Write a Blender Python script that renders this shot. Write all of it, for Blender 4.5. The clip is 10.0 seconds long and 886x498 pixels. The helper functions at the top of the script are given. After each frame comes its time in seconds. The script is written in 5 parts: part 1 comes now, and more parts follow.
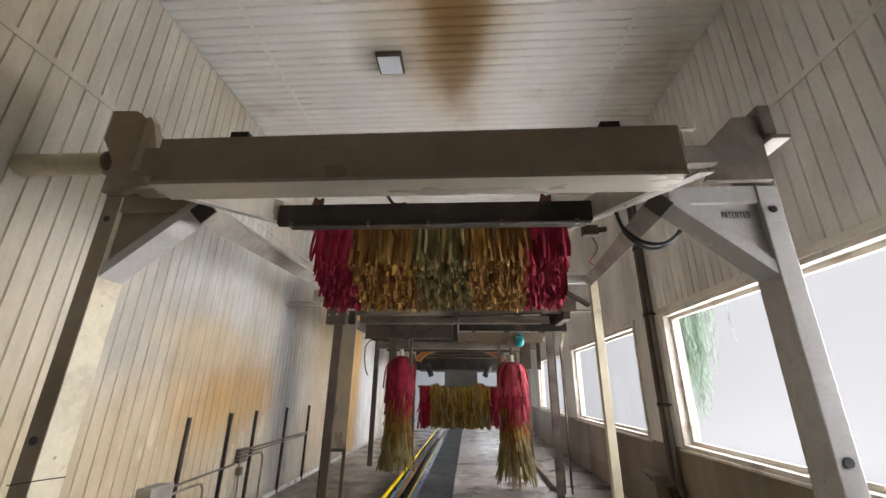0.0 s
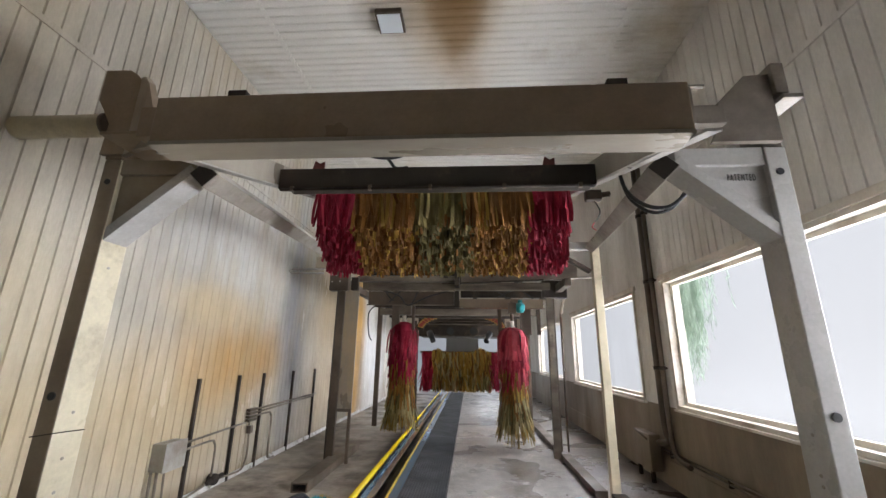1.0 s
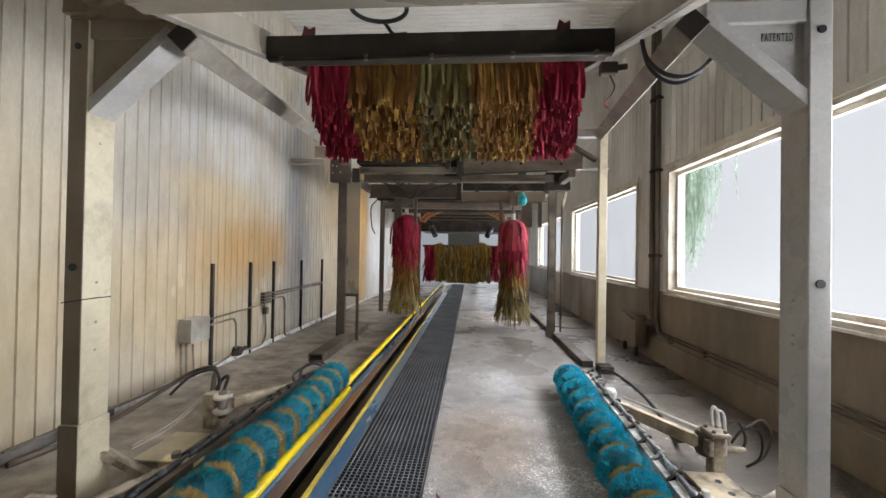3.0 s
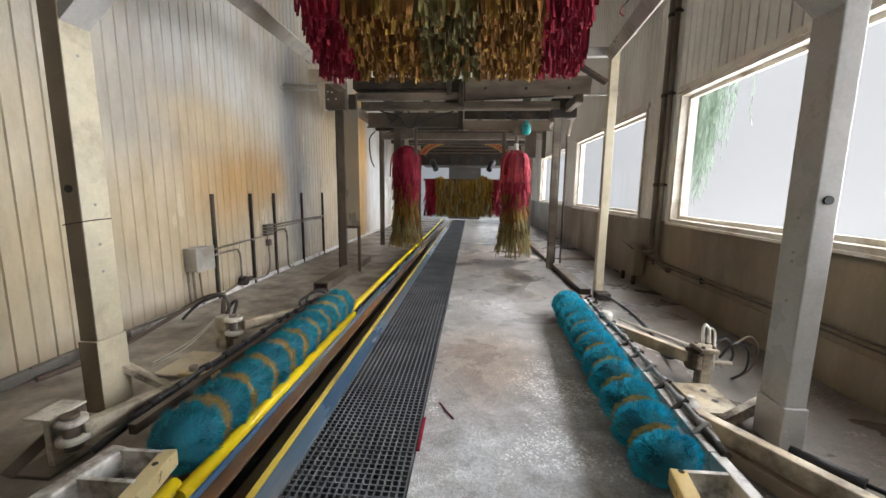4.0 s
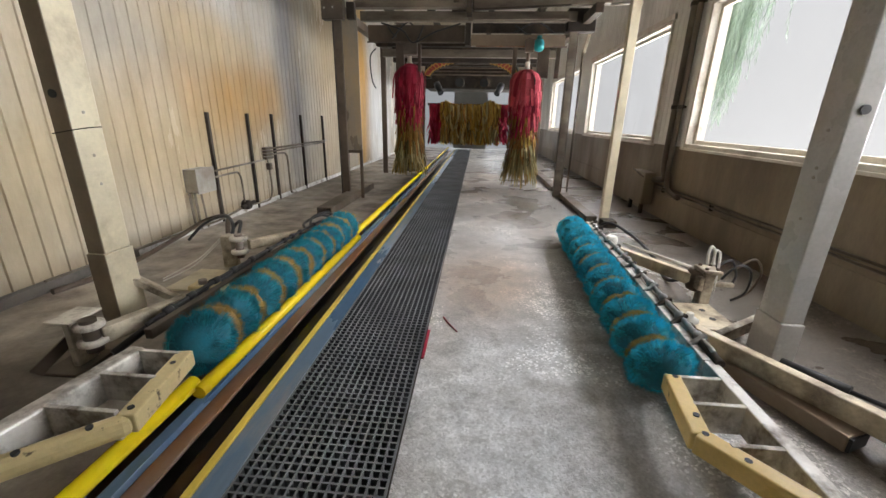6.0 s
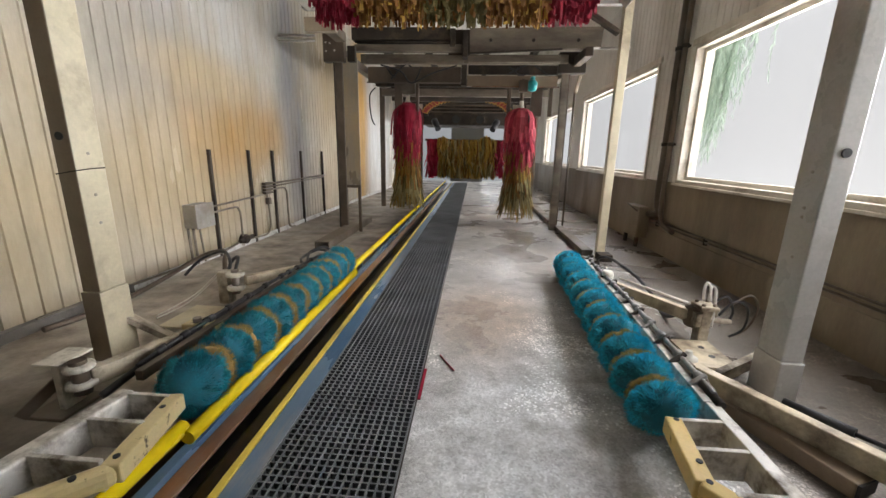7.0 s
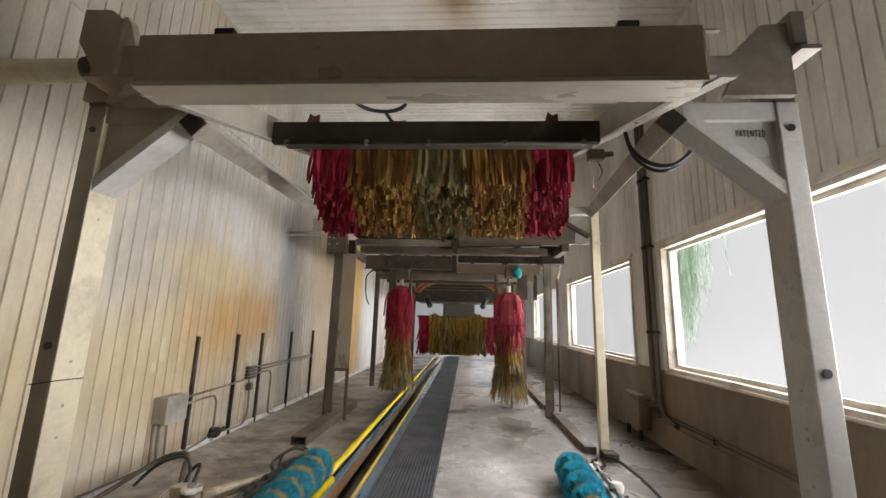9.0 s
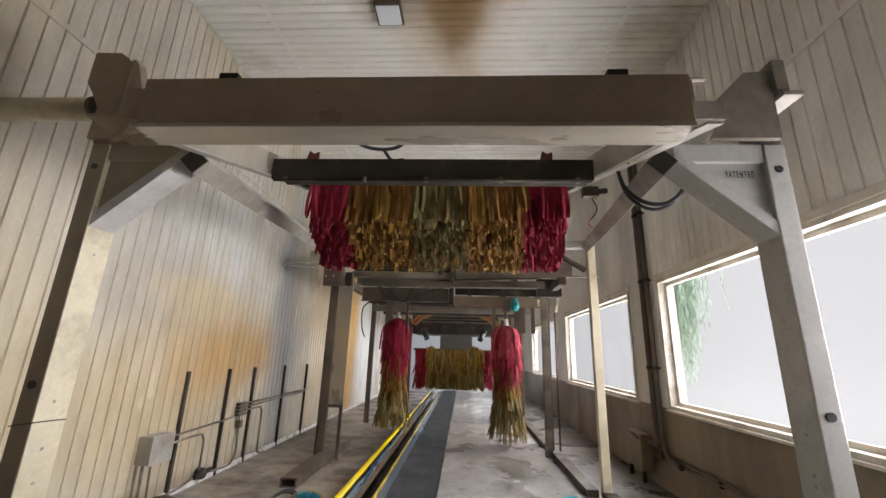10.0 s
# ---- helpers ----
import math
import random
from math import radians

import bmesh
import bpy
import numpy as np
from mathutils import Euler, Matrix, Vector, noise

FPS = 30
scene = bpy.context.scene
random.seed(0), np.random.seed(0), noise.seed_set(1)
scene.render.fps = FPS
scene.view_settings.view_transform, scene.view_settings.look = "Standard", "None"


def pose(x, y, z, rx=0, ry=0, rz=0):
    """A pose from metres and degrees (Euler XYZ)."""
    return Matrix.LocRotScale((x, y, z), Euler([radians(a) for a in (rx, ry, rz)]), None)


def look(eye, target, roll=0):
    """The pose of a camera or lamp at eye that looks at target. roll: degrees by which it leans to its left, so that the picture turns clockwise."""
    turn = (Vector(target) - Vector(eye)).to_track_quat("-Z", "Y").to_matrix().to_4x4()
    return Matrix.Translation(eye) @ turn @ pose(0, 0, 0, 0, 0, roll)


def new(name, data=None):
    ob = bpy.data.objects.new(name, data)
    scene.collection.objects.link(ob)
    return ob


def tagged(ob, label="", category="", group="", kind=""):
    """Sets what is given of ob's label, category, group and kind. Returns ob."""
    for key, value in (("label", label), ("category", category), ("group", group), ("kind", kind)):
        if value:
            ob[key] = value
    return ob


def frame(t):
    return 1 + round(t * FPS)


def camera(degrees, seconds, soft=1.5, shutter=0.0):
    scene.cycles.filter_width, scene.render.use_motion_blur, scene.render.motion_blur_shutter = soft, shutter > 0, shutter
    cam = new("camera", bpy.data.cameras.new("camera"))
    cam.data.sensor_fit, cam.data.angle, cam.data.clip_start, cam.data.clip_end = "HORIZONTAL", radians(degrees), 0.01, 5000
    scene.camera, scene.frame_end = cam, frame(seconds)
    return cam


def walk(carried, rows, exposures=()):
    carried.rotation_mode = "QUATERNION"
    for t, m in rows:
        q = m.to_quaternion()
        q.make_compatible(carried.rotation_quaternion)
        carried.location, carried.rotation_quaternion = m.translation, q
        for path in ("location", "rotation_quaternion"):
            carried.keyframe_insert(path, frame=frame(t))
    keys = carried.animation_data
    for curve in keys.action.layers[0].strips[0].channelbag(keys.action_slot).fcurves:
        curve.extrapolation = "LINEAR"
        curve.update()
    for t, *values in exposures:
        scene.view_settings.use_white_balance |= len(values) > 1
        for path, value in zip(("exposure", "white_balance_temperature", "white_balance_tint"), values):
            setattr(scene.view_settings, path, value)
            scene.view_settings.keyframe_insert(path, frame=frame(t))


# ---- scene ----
cam = camera(97.1, 10.0)
PATH = [
    (0, (0.622, -0.111, 1.801), (0.496, 1.769, 2.473), 0.8),
    (0.5, (0.619, -0.11, 1.783), (0.49, 1.791, 2.39), 0.9),
    (1, (0.62, -0.102, 1.76), (0.484, 1.823, 2.283), 0.9),
    (1.5, (0.62, -0.09, 1.726), (0.481, 1.861, 2.145), 0.9),
    (2, (0.617, -0.081, 1.696), (0.476, 1.891, 2.0), 0.9),
    (2.5, (0.616, -0.069, 1.661), (0.474, 1.918, 1.832), 1.0),
    (4, (0.606, -0.044, 1.505), (0.466, 1.929, 1.209), 0.7),
    (4.5, (0.611, -0.033, 1.46), (0.464, 1.911, 1.016), 0.9),
    (5, (0.605, -0.027, 1.421), (0.452, 1.885, 0.855), 1.1),
    (5.2, (0.602, -0.025, 1.408), (0.451, 1.884, 0.811), 1.1),
    (5.75, (0.598, -0.022, 1.385), (0.449, 1.883, 0.751), 1.2),
    (6.3, (0.596, -0.02, 1.394), (0.449, 1.883, 0.778), 1.2),
    (6.5, (0.596, -0.02, 1.404), (0.449, 1.883, 0.806), 1.2),
    (7, (0.601, -0.02, 1.433), (0.46, 1.918, 0.958), 1.2),
    (7.5, (0.607, -0.017, 1.496), (0.472, 1.961, 1.234), 1.2),
    (8, (0.615, -0.021, 1.584), (0.483, 1.975, 1.566), 1.3),
    (8.5, (0.617, -0.03, 1.646), (0.488, 1.955, 1.855), 1.4),
    (9, (0.618, -0.041, 1.691), (0.494, 1.921, 2.057), 1.6),
    (9.5, (0.62, -0.045, 1.719), (0.502, 1.896, 2.189), 1.7),
    (10, (0.625, -0.051, 1.733), (0.511, 1.878, 2.25), 1.8),
]
walk(cam, [(t, look(eye, target, roll)) for t, eye, target, roll in PATH], [
    (0, 0.02, 6350, 14), (0.5, 0.02, 6150, 13), (1.5, 0.02, 6150, 13), (2.5, 0.0, 6150, 11.5), (4.0, -0.03, 6300, 11), (5.0, -0.04, 6420, 11.5),
    (6.5, -0.05, 6480, 11.5), (7.5, -0.06, 6520, 12), (8.5, -0.07, 6600, 12), (9.5, -0.04, 6450, 13), (10, -0.02, 6450, 14)])

# ---- world, sun, large lights ----
world = bpy.data.worlds.new("world")
scene.world = world
world.use_nodes = True
wn = world.node_tree.nodes
sky = wn.new("ShaderNodeTexSky")
sky.sky_type, sky.sun_disc, sky.sun_elevation, sky.sun_rotation = "NISHITA", False, radians(48), radians(100)
wn["Background"].inputs[1].default_value = 0.12
world.node_tree.links.new(sky.outputs[0], wn["Background"].inputs[0])

sun = new("sun", bpy.data.lights.new("sun", "SUN"))
sun.data.energy, sun.data.angle, sun.data.color = 0.8, radians(12), (1.0, 0.96, 0.9)
sun.matrix_world = look((12, 6, 14), (0, 8, 0))


def sky_lamp(name, eye, target, sx, sy, watts, color):
    ob = new(name, bpy.data.lights.new(name, "AREA"))
    ob.data.shape, ob.data.size, ob.data.size_y = "RECTANGLE", sx, sy
    ob.data.energy, ob.data.color = watts, color
    ob.matrix_world = look(eye, target)
    return ob


for y, long in ((3.5, 4.5), (9.1, 4.3), (14.7, 4.3)):
    win_lamp = sky_lamp("sky_through_window", (3.62, y, 1.985), (0, y, 1.985), long, 1.68, 19 * long, (0.965, 0.985, 1.0))
    win_lamp.data.spread = radians(80)
sky_lamp("high_sky", (8.5, 14, 9.4), (2.6, 14, 1.2), 44, 7.4, 9200, (0.955, 0.98, 1.0))
# Unseen upward lamp added to brighten the ceiling, in place of ground bounce.
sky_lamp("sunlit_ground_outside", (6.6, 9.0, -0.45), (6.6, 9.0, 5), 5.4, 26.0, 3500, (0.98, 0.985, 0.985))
sky_lamp("sky_through_exit", (0.3, 21.6, 1.7), (0.3, 5, 1.5), 4.6, 3.0, 22, (0.95, 0.98, 1.0))


# ---- materials ----
def links(m):
    return m.node_tree.nodes, m.node_tree.links


def surface(name, c1, c2, rough=0.6, metal=0.0, scale=1.2, fine=40.0, bump=0.15, dirt=None, dirt_scale=0.6,
            dirt_at=0.55, dirt_soft=0.12, stretch=(1, 1, 1), rnd=0.0, island=0.0, rough_var=0.15, dist=0.004, blotches=(), grain=0.05, mottle=0.0, stones=0.0, gloss=0.5):
    """Two-scale surface: broad tone changes, fine grain with relief, an optional layer of dirt, and named blotches (centre, radii, colour, strength)."""
    m = bpy.data.materials.new(name)
    m.use_nodes = True
    n, l = links(m)
    p = n["Principled BSDF"]
    tc = n.new("ShaderNodeNewGeometry")
    mp = n.new("ShaderNodeMapping")
    mp.inputs["Scale"].default_value = stretch
    l.new(tc.outputs["Position"], mp.inputs[0])
    big = n.new("ShaderNodeTexNoise")
    big.inputs["Scale"].default_value, big.inputs["Detail"].default_value = scale, 5
    l.new(mp.outputs[0], big.inputs["Vector"])
    small = n.new("ShaderNodeTexNoise")
    small.inputs["Scale"].default_value, small.inputs["Detail"].default_value = fine, 4
    l.new(mp.outputs[0], small.inputs["Vector"])
    ramp = n.new("ShaderNodeMapRange")
    ramp.inputs[1].default_value, ramp.inputs[2].default_value = 0.3, 0.7
    l.new(big.outputs[0], ramp.inputs[0])
    mix = n.new("ShaderNodeMix")
    mix.data_type = "RGBA"
    mix.inputs[6].default_value, mix.inputs[7].default_value = (*c1, 1), (*c2, 1)
    l.new(ramp.outputs[0], mix.inputs[0])
    col = mix.outputs[2]

    def value_scale(col, source, lo, hi, lo_in=0.0, hi_in=1.0):
        r = n.new("ShaderNodeMapRange")
        r.inputs[1].default_value, r.inputs[2].default_value = lo_in, hi_in
        r.inputs[3].default_value, r.inputs[4].default_value = lo, hi
        l.new(source, r.inputs[0])
        h = n.new("ShaderNodeHueSaturation")
        l.new(r.outputs[0], h.inputs["Value"])
        l.new(col, h.inputs["Color"])
        return h.outputs[0]

    col = value_scale(col, small.outputs[0], 1 - grain, 1 + grain, 0.3, 0.7)
    if rnd:
        oi = n.new("ShaderNodeObjectInfo")
        col = value_scale(col, oi.outputs["Random"], 1 - rnd, 1 + rnd)
    if island:
        col = value_scale(col, tc.outputs["Random Per Island"], 1 - island, 1 + island)
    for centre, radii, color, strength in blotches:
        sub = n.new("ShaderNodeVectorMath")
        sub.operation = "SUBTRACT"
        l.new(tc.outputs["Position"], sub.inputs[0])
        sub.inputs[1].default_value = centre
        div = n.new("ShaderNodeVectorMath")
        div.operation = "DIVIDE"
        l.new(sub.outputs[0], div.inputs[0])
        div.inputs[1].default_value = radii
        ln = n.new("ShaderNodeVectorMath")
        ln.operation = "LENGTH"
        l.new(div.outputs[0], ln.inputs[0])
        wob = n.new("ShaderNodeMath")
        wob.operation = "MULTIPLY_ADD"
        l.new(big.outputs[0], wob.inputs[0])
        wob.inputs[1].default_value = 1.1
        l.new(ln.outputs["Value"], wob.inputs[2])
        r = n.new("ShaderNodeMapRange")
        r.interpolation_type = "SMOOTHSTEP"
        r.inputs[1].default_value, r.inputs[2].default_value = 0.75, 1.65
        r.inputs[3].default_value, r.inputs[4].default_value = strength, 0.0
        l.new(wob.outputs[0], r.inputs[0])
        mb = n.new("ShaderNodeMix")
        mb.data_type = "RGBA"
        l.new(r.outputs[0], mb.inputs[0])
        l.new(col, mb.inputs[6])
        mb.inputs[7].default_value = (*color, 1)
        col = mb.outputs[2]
    if mottle:
        mid = n.new("ShaderNodeTexNoise")
        mid.inputs["Scale"].default_value, mid.inputs["Detail"].default_value, mid.inputs["Roughness"].default_value = 5.0, 8, 0.7
        l.new(mp.outputs[0], mid.inputs["Vector"])
        col = value_scale(col, mid.outputs[0], 1 - mottle, 1 + mottle, 0.32, 0.68)
    if stones:
        vo = n.new("ShaderNodeTexVoronoi")
        vo.inputs["Scale"].default_value = 85.0
        l.new(tc.outputs["Position"], vo.inputs["Vector"])
        sep = n.new("ShaderNodeSeparateColor")
        l.new(vo.outputs["Color"], sep.inputs[0])
        patch = n.new("ShaderNodeMath")
        patch.operation = "MULTIPLY"
        l.new(sep.outputs[0], patch.inputs[0])
        l.new(ramp.outputs[0], patch.inputs[1])
        col = value_scale(col, sep.outputs[1], 1 - stones * 0.5, 1 + stones * 0.4)
        col = value_scale(col, patch.outputs[0], 1.0, 1.0 + 2 * stones, 0.5, 0.62)
    rr = n.new("ShaderNodeMapRange")
    rr.inputs[1].default_value, rr.inputs[2].default_value = 0.3, 0.7
    rr.inputs[3].default_value, rr.inputs[4].default_value = max(0.05, rough - rough_var), min(1, rough + rough_var)
    l.new(big.outputs[0], rr.inputs[0])
    rough_out = rr.outputs[0]
    if dirt:
        dn = n.new("ShaderNodeTexNoise")
        dn.inputs["Scale"].default_value, dn.inputs["Detail"].default_value = dirt_scale, 8
        dn.inputs["Roughness"].default_value = 0.65
        l.new(mp.outputs[0], dn.inputs["Vector"])
        dr = n.new("ShaderNodeMapRange")
        dr.inputs[1].default_value, dr.inputs[2].default_value = dirt_at - dirt_soft, dirt_at + dirt_soft
        l.new(dn.outputs[0], dr.inputs[0])
        dm = n.new("ShaderNodeMix")
        dm.data_type = "RGBA"
        l.new(dr.outputs[0], dm.inputs[0])
        l.new(col, dm.inputs[6])
        dm.inputs[7].default_value = (*dirt, 1)
        col = dm.outputs[2]
        ra = n.new("ShaderNodeMath")
        ra.operation = "MULTIPLY_ADD"
        l.new(dr.outputs[0], ra.inputs[0])
        ra.inputs[1].default_value = 0.2
        l.new(rough_out, ra.inputs[2])
        rough_out = ra.outputs[0]
    l.new(col, p.inputs["Base Color"])
    l.new(rough_out, p.inputs["Roughness"])
    p.inputs["Metallic"].default_value = metal
    p.inputs["Specular IOR Level"].default_value = gloss
    if bump:
        b = n.new("ShaderNodeBump")
        b.inputs["Strength"].default_value, b.inputs["Distance"].default_value = bump, dist
        l.new(small.outputs[0], b.inputs["Height"])
        l.new(b.outputs[0], p.inputs["Normal"])
    return m


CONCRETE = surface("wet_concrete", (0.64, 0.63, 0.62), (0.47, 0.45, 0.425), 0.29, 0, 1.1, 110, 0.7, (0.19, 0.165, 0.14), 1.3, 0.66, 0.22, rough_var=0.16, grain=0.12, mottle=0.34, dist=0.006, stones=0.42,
                   # Pale patches add window reflections on the wet floor, as colour, to its wear.
                   blotches=[((1.2, 1.2, 0), (1.15, 3.4, 1), (0.80, 0.82, 0.85), 0.85), ((0.82, 3.3, 0), (0.75, 1.1, 1), (0.42, 0.31, 0.225), 0.75), ((1.06, 4.95, 0), (0.3, 0.9, 1), (0.75, 0.75, 0.75), 0.45),
                             ((1.0, 9.0, 0), (1.3, 4.2, 1), (0.29, 0.24, 0.195), 0.75), ((0.9, 6.6, 0), (0.35, 0.8, 1), (0.7, 0.68, 0.64), 0.5),
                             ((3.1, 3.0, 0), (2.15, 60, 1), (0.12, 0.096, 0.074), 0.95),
                             ((0.5, 2.6, 0), (0.14, 0.8, 1), (0.34, 0.31, 0.28), 0.5)])
KERB = surface("dark_kerb_concrete", (0.17, 0.15, 0.13), (0.11, 0.098, 0.085), 0.6, 0, 2.0, 50, 0.4, (0.06, 0.05, 0.042), 2.2, 0.56, 0.1)
CONCRETE_DIRTY_SHADED = surface("dirty_shaded_concrete", (0.48, 0.42, 0.35), (0.32, 0.27, 0.222), 0.42, 0, 1.4, 45, 0.5, (0.075, 0.062, 0.05), 1.3, 0.56, 0.12, mottle=0.25,
                         # Second blotch mixes soil with painted shade under the west carrier.
                         blotches=[((-2.0, 8.8, 0), (2.2, 3.2, 1), (0.15, 0.122, 0.095), 0.8), ((-1.75, 1.55, 0), (0.75, 0.9, 1), (0.15, 0.125, 0.10), 0.7)])
WALL_W = surface("west_wall_paint", (0.64, 0.595, 0.51), (0.50, 0.45, 0.365), 0.17, 0, 0.9, 60, 0.05, (0.47, 0.375, 0.235), 0.6, 0.62, 0.12, (1, 1, 0.3), rough_var=0.1, mottle=0.13,
                 # First, grey-white patch is painted sheen from the windows on the upper wall.
                 blotches=[((-2.8, 5.4, 3.5), (2, 2.6, 1.25), (0.68, 0.67, 0.65), 0.75), ((-2.8, 2.2, 1.2), (2, 1.9, 2.2), (0.45, 0.36, 0.215), 0.75), ((-2.8, 4.3, 2.3), (2, 1.5, 0.85), (0.36, 0.325, 0.275), 0.7), ((-2.8, 4.6, 1.0), (2, 1.9, 1.2), (0.49, 0.37, 0.205), 0.7),
                           ((-2.8, 6.0, 1.62), (2, 2.1, 0.86), (0.46, 0.27, 0.095), 0.88), ((-2.8, 5.2, 2.35), (2, 1.3, 0.4), (0.60, 0.46, 0.27), 0.6),
                           ((-2.8, 9.6, 2.0), (2, 1.6, 3.2), (0.48, 0.38, 0.25), 0.85), ((-2.8, 7.55, 2.2), (2, 0.75, 3.6), (0.26, 0.265, 0.28), 0.85), ((-2.8, 8.2, 3.4), (2, 0.9, 0.9), (0.36, 0.35, 0.34), 0.5),
                           # White patch at the far end puts strong window light into the colour.
                           ((-2.8, 15.0, 2.4), (2, 3.4, 7), (0.88, 0.87, 0.84), 0.9), ((-2.8, 12.2, 2.0), (2, 1.0, 4), (0.70, 0.40, 0.10), 0.9),
                           ((-2.8, 4.6, 0.05), (2, 5.0, 0.22), (0.24, 0.18, 0.11), 0.6), ((-2.8, 1.4, 4.6), (2, 1.4, 1.2), (0.50, 0.40, 0.24), 0.6)])
WALL_E = surface("east_wall_paint", (0.82, 0.795, 0.745), (0.74, 0.71, 0.655), 0.4, 0, 0.9, 60, 0.06, (0.36, 0.32, 0.26), 0.7, 0.62, 0.15, (1, 1, 0.4), rough_var=0.1)
WALL_LOW = surface("soiled_wall_paint", (0.31, 0.245, 0.165), (0.21, 0.163, 0.11), 0.42, 0, 1.2, 60, 0.08, (0.13, 0.10, 0.07), 0.9, 0.6, 0.2, (1, 1, 0.3), mottle=0.16)
CEILING = surface("ceiling_paint", (0.84, 0.82, 0.77), (0.76, 0.73, 0.67), 0.5, 0, 0.8, 50, 0.06, (0.5, 0.43, 0.32), 0.6, 0.68, 0.12,
                  blotches=[((0.42, 3.0, 5.9), (1.15, 3.2, 3), (0.50, 0.37, 0.20), 0.6), ((0.5, 3.2, 5.9), (0.62, 2.1, 3), (0.26, 0.15, 0.045), 0.9), ((0.5, 3.5, 5.9), (0.42, 1.3, 3), (0.17, 0.09, 0.028), 0.75), ((-0.45, 3.9, 5.9), (0.5, 0.35, 2), (0.3, 0.27, 0.22), 0.5)])
GALV = surface("galvanised_steel", (0.46, 0.44, 0.40), (0.34, 0.315, 0.28), 0.42, 0.4, 2.5, 35, 0.05, (0.25, 0.20, 0.14), 1.6, 0.64, 0.1)
CREAM = surface("cream_frame_paint", (0.66, 0.59, 0.43), (0.56, 0.49, 0.34), 0.38, 0, 1.8, 45, 0.06, (0.24, 0.185, 0.12), 1.3, 0.62, 0.1, mottle=0.08)
# Frame paint greyed to carry the window light falling on it.
LIT_GREY_PAINT = surface("lit_grey_frame_paint", (0.52, 0.505, 0.48), (0.44, 0.425, 0.40), 0.27, 0, 1.8, 45, 0.06, (0.28, 0.245, 0.2), 1.3, 0.66, 0.14, rough_var=0.08)
# Cream frame paint at about half its brightness, under paler blotches.
DARK_CREAM = surface("dark_cream_paint", (0.33, 0.27, 0.195), (0.25, 0.20, 0.14), 0.4, 0, 1.6, 45, 0.06, (0.42, 0.37, 0.29), 1.2, 0.66, 0.2)
# Dark copy of the cream paint: grime plus the shade of the unlit front.
GRIMED_SHADED = surface("grimed_shaded_front", (0.26, 0.20, 0.138), (0.185, 0.142, 0.098), 0.42, 0, 1.4, 45, 0.06, (0.27, 0.22, 0.155), 1.1, 0.66, 0.2, mottle=0.12)
ARM_CREAM = surface("worn_arm_paint", (0.64, 0.545, 0.385), (0.48, 0.395, 0.265), 0.42, 0, 3.5, 50, 0.1, (0.14, 0.105, 0.075), 4.0, 0.56, 0.12, mottle=0.12)
TUBE_STEEL = surface("zinc_tube", (0.36, 0.355, 0.35), (0.24, 0.235, 0.23), 0.35, 0.5, 5, 60, 0.05, (0.12, 0.10, 0.08), 5, 0.6, 0.1)
TUBE_GREY = surface("weathered_tube_paint", (0.36, 0.325, 0.275), (0.26, 0.23, 0.19), 0.4, 0.1, 1.6, 45, 0.06, (0.13, 0.10, 0.075), 2.2, 0.62, 0.12, mottle=0.1)
HEAD_GREY = surface("dull_head_paint", (0.30, 0.265, 0.225), (0.21, 0.18, 0.15), 0.42, 0.1, 2.0, 45, 0.06, (0.11, 0.085, 0.06), 1.8, 0.6, 0.14, mottle=0.12)
RUSTY_RED = surface("rust_red_clip", (0.15, 0.035, 0.03), (0.09, 0.025, 0.02), 0.7, 0, 6, 60, 0.1)
# Near-black so the pit's deep shade is in its colour.
PIT_SHADE = surface("pit_shade_black", (0.010, 0.009, 0.008), (0.006, 0.006, 0.006), 0.5, 0, 2, 40, 0.1)
SOFFIT = surface("worn_soffit_paint", (0.33, 0.285, 0.225), (0.22, 0.185, 0.14), 0.30, 0.25, 1.6, 45, 0.06, (0.44, 0.40, 0.34), 0.9, 0.62, 0.28, (0.5, 2, 1))
BROWN_STEEL = surface("soiled_beam_paint", (0.30, 0.225, 0.155), (0.23, 0.17, 0.115), 0.42, 0.1, 1.5, 50, 0.06, (0.24, 0.19, 0.135), 1.4, 0.74, 0.25, mottle=0.12)
DARK_STEEL = surface("dark_steel", (0.05, 0.039, 0.03), (0.03, 0.024, 0.019), 0.6, 0.0, 3, 50, 0.08, (0.14, 0.10, 0.07), 2, 0.64, 0.1, gloss=0.22)
GREY_STEEL = surface("grimy_grey_steel", (0.14, 0.11, 0.083), (0.08, 0.063, 0.048), 0.45, 0.1, 2.2, 45, 0.06, (0.17, 0.12, 0.08), 1.6, 0.62, 0.14, mottle=0.15, gloss=0.3)
BEAM_GREY = surface("worn_grey_beam", (0.25, 0.21, 0.16), (0.15, 0.122, 0.09), 0.42, 0.15, 1.8, 45, 0.06, (0.06, 0.042, 0.032), 1.4, 0.57, 0.14, (0.6, 1, 2), mottle=0.15)
SHEET_TAN = surface("stained_splash_sheet", (0.33, 0.29, 0.235), (0.24, 0.215, 0.18), 0.30, 0.25, 1.6, 45, 0.05, (0.48, 0.33, 0.16), 1.0, 0.6, 0.14, (1, 1, 0.4))
GRIMY_CREAM = surface("grimy_cream_paint", (0.58, 0.51, 0.39), (0.42, 0.35, 0.255), 0.45, 0, 3.5, 50, 0.12, (0.11, 0.08, 0.055), 4.5, 0.545, 0.10, mottle=0.15)
GRIMY_PVC = surface("grimy_plastic", (0.74, 0.70, 0.62), (0.55, 0.51, 0.43), 0.5, 0, 6, 60, 0.08, (0.12, 0.09, 0.065), 6, 0.58, 0.09)
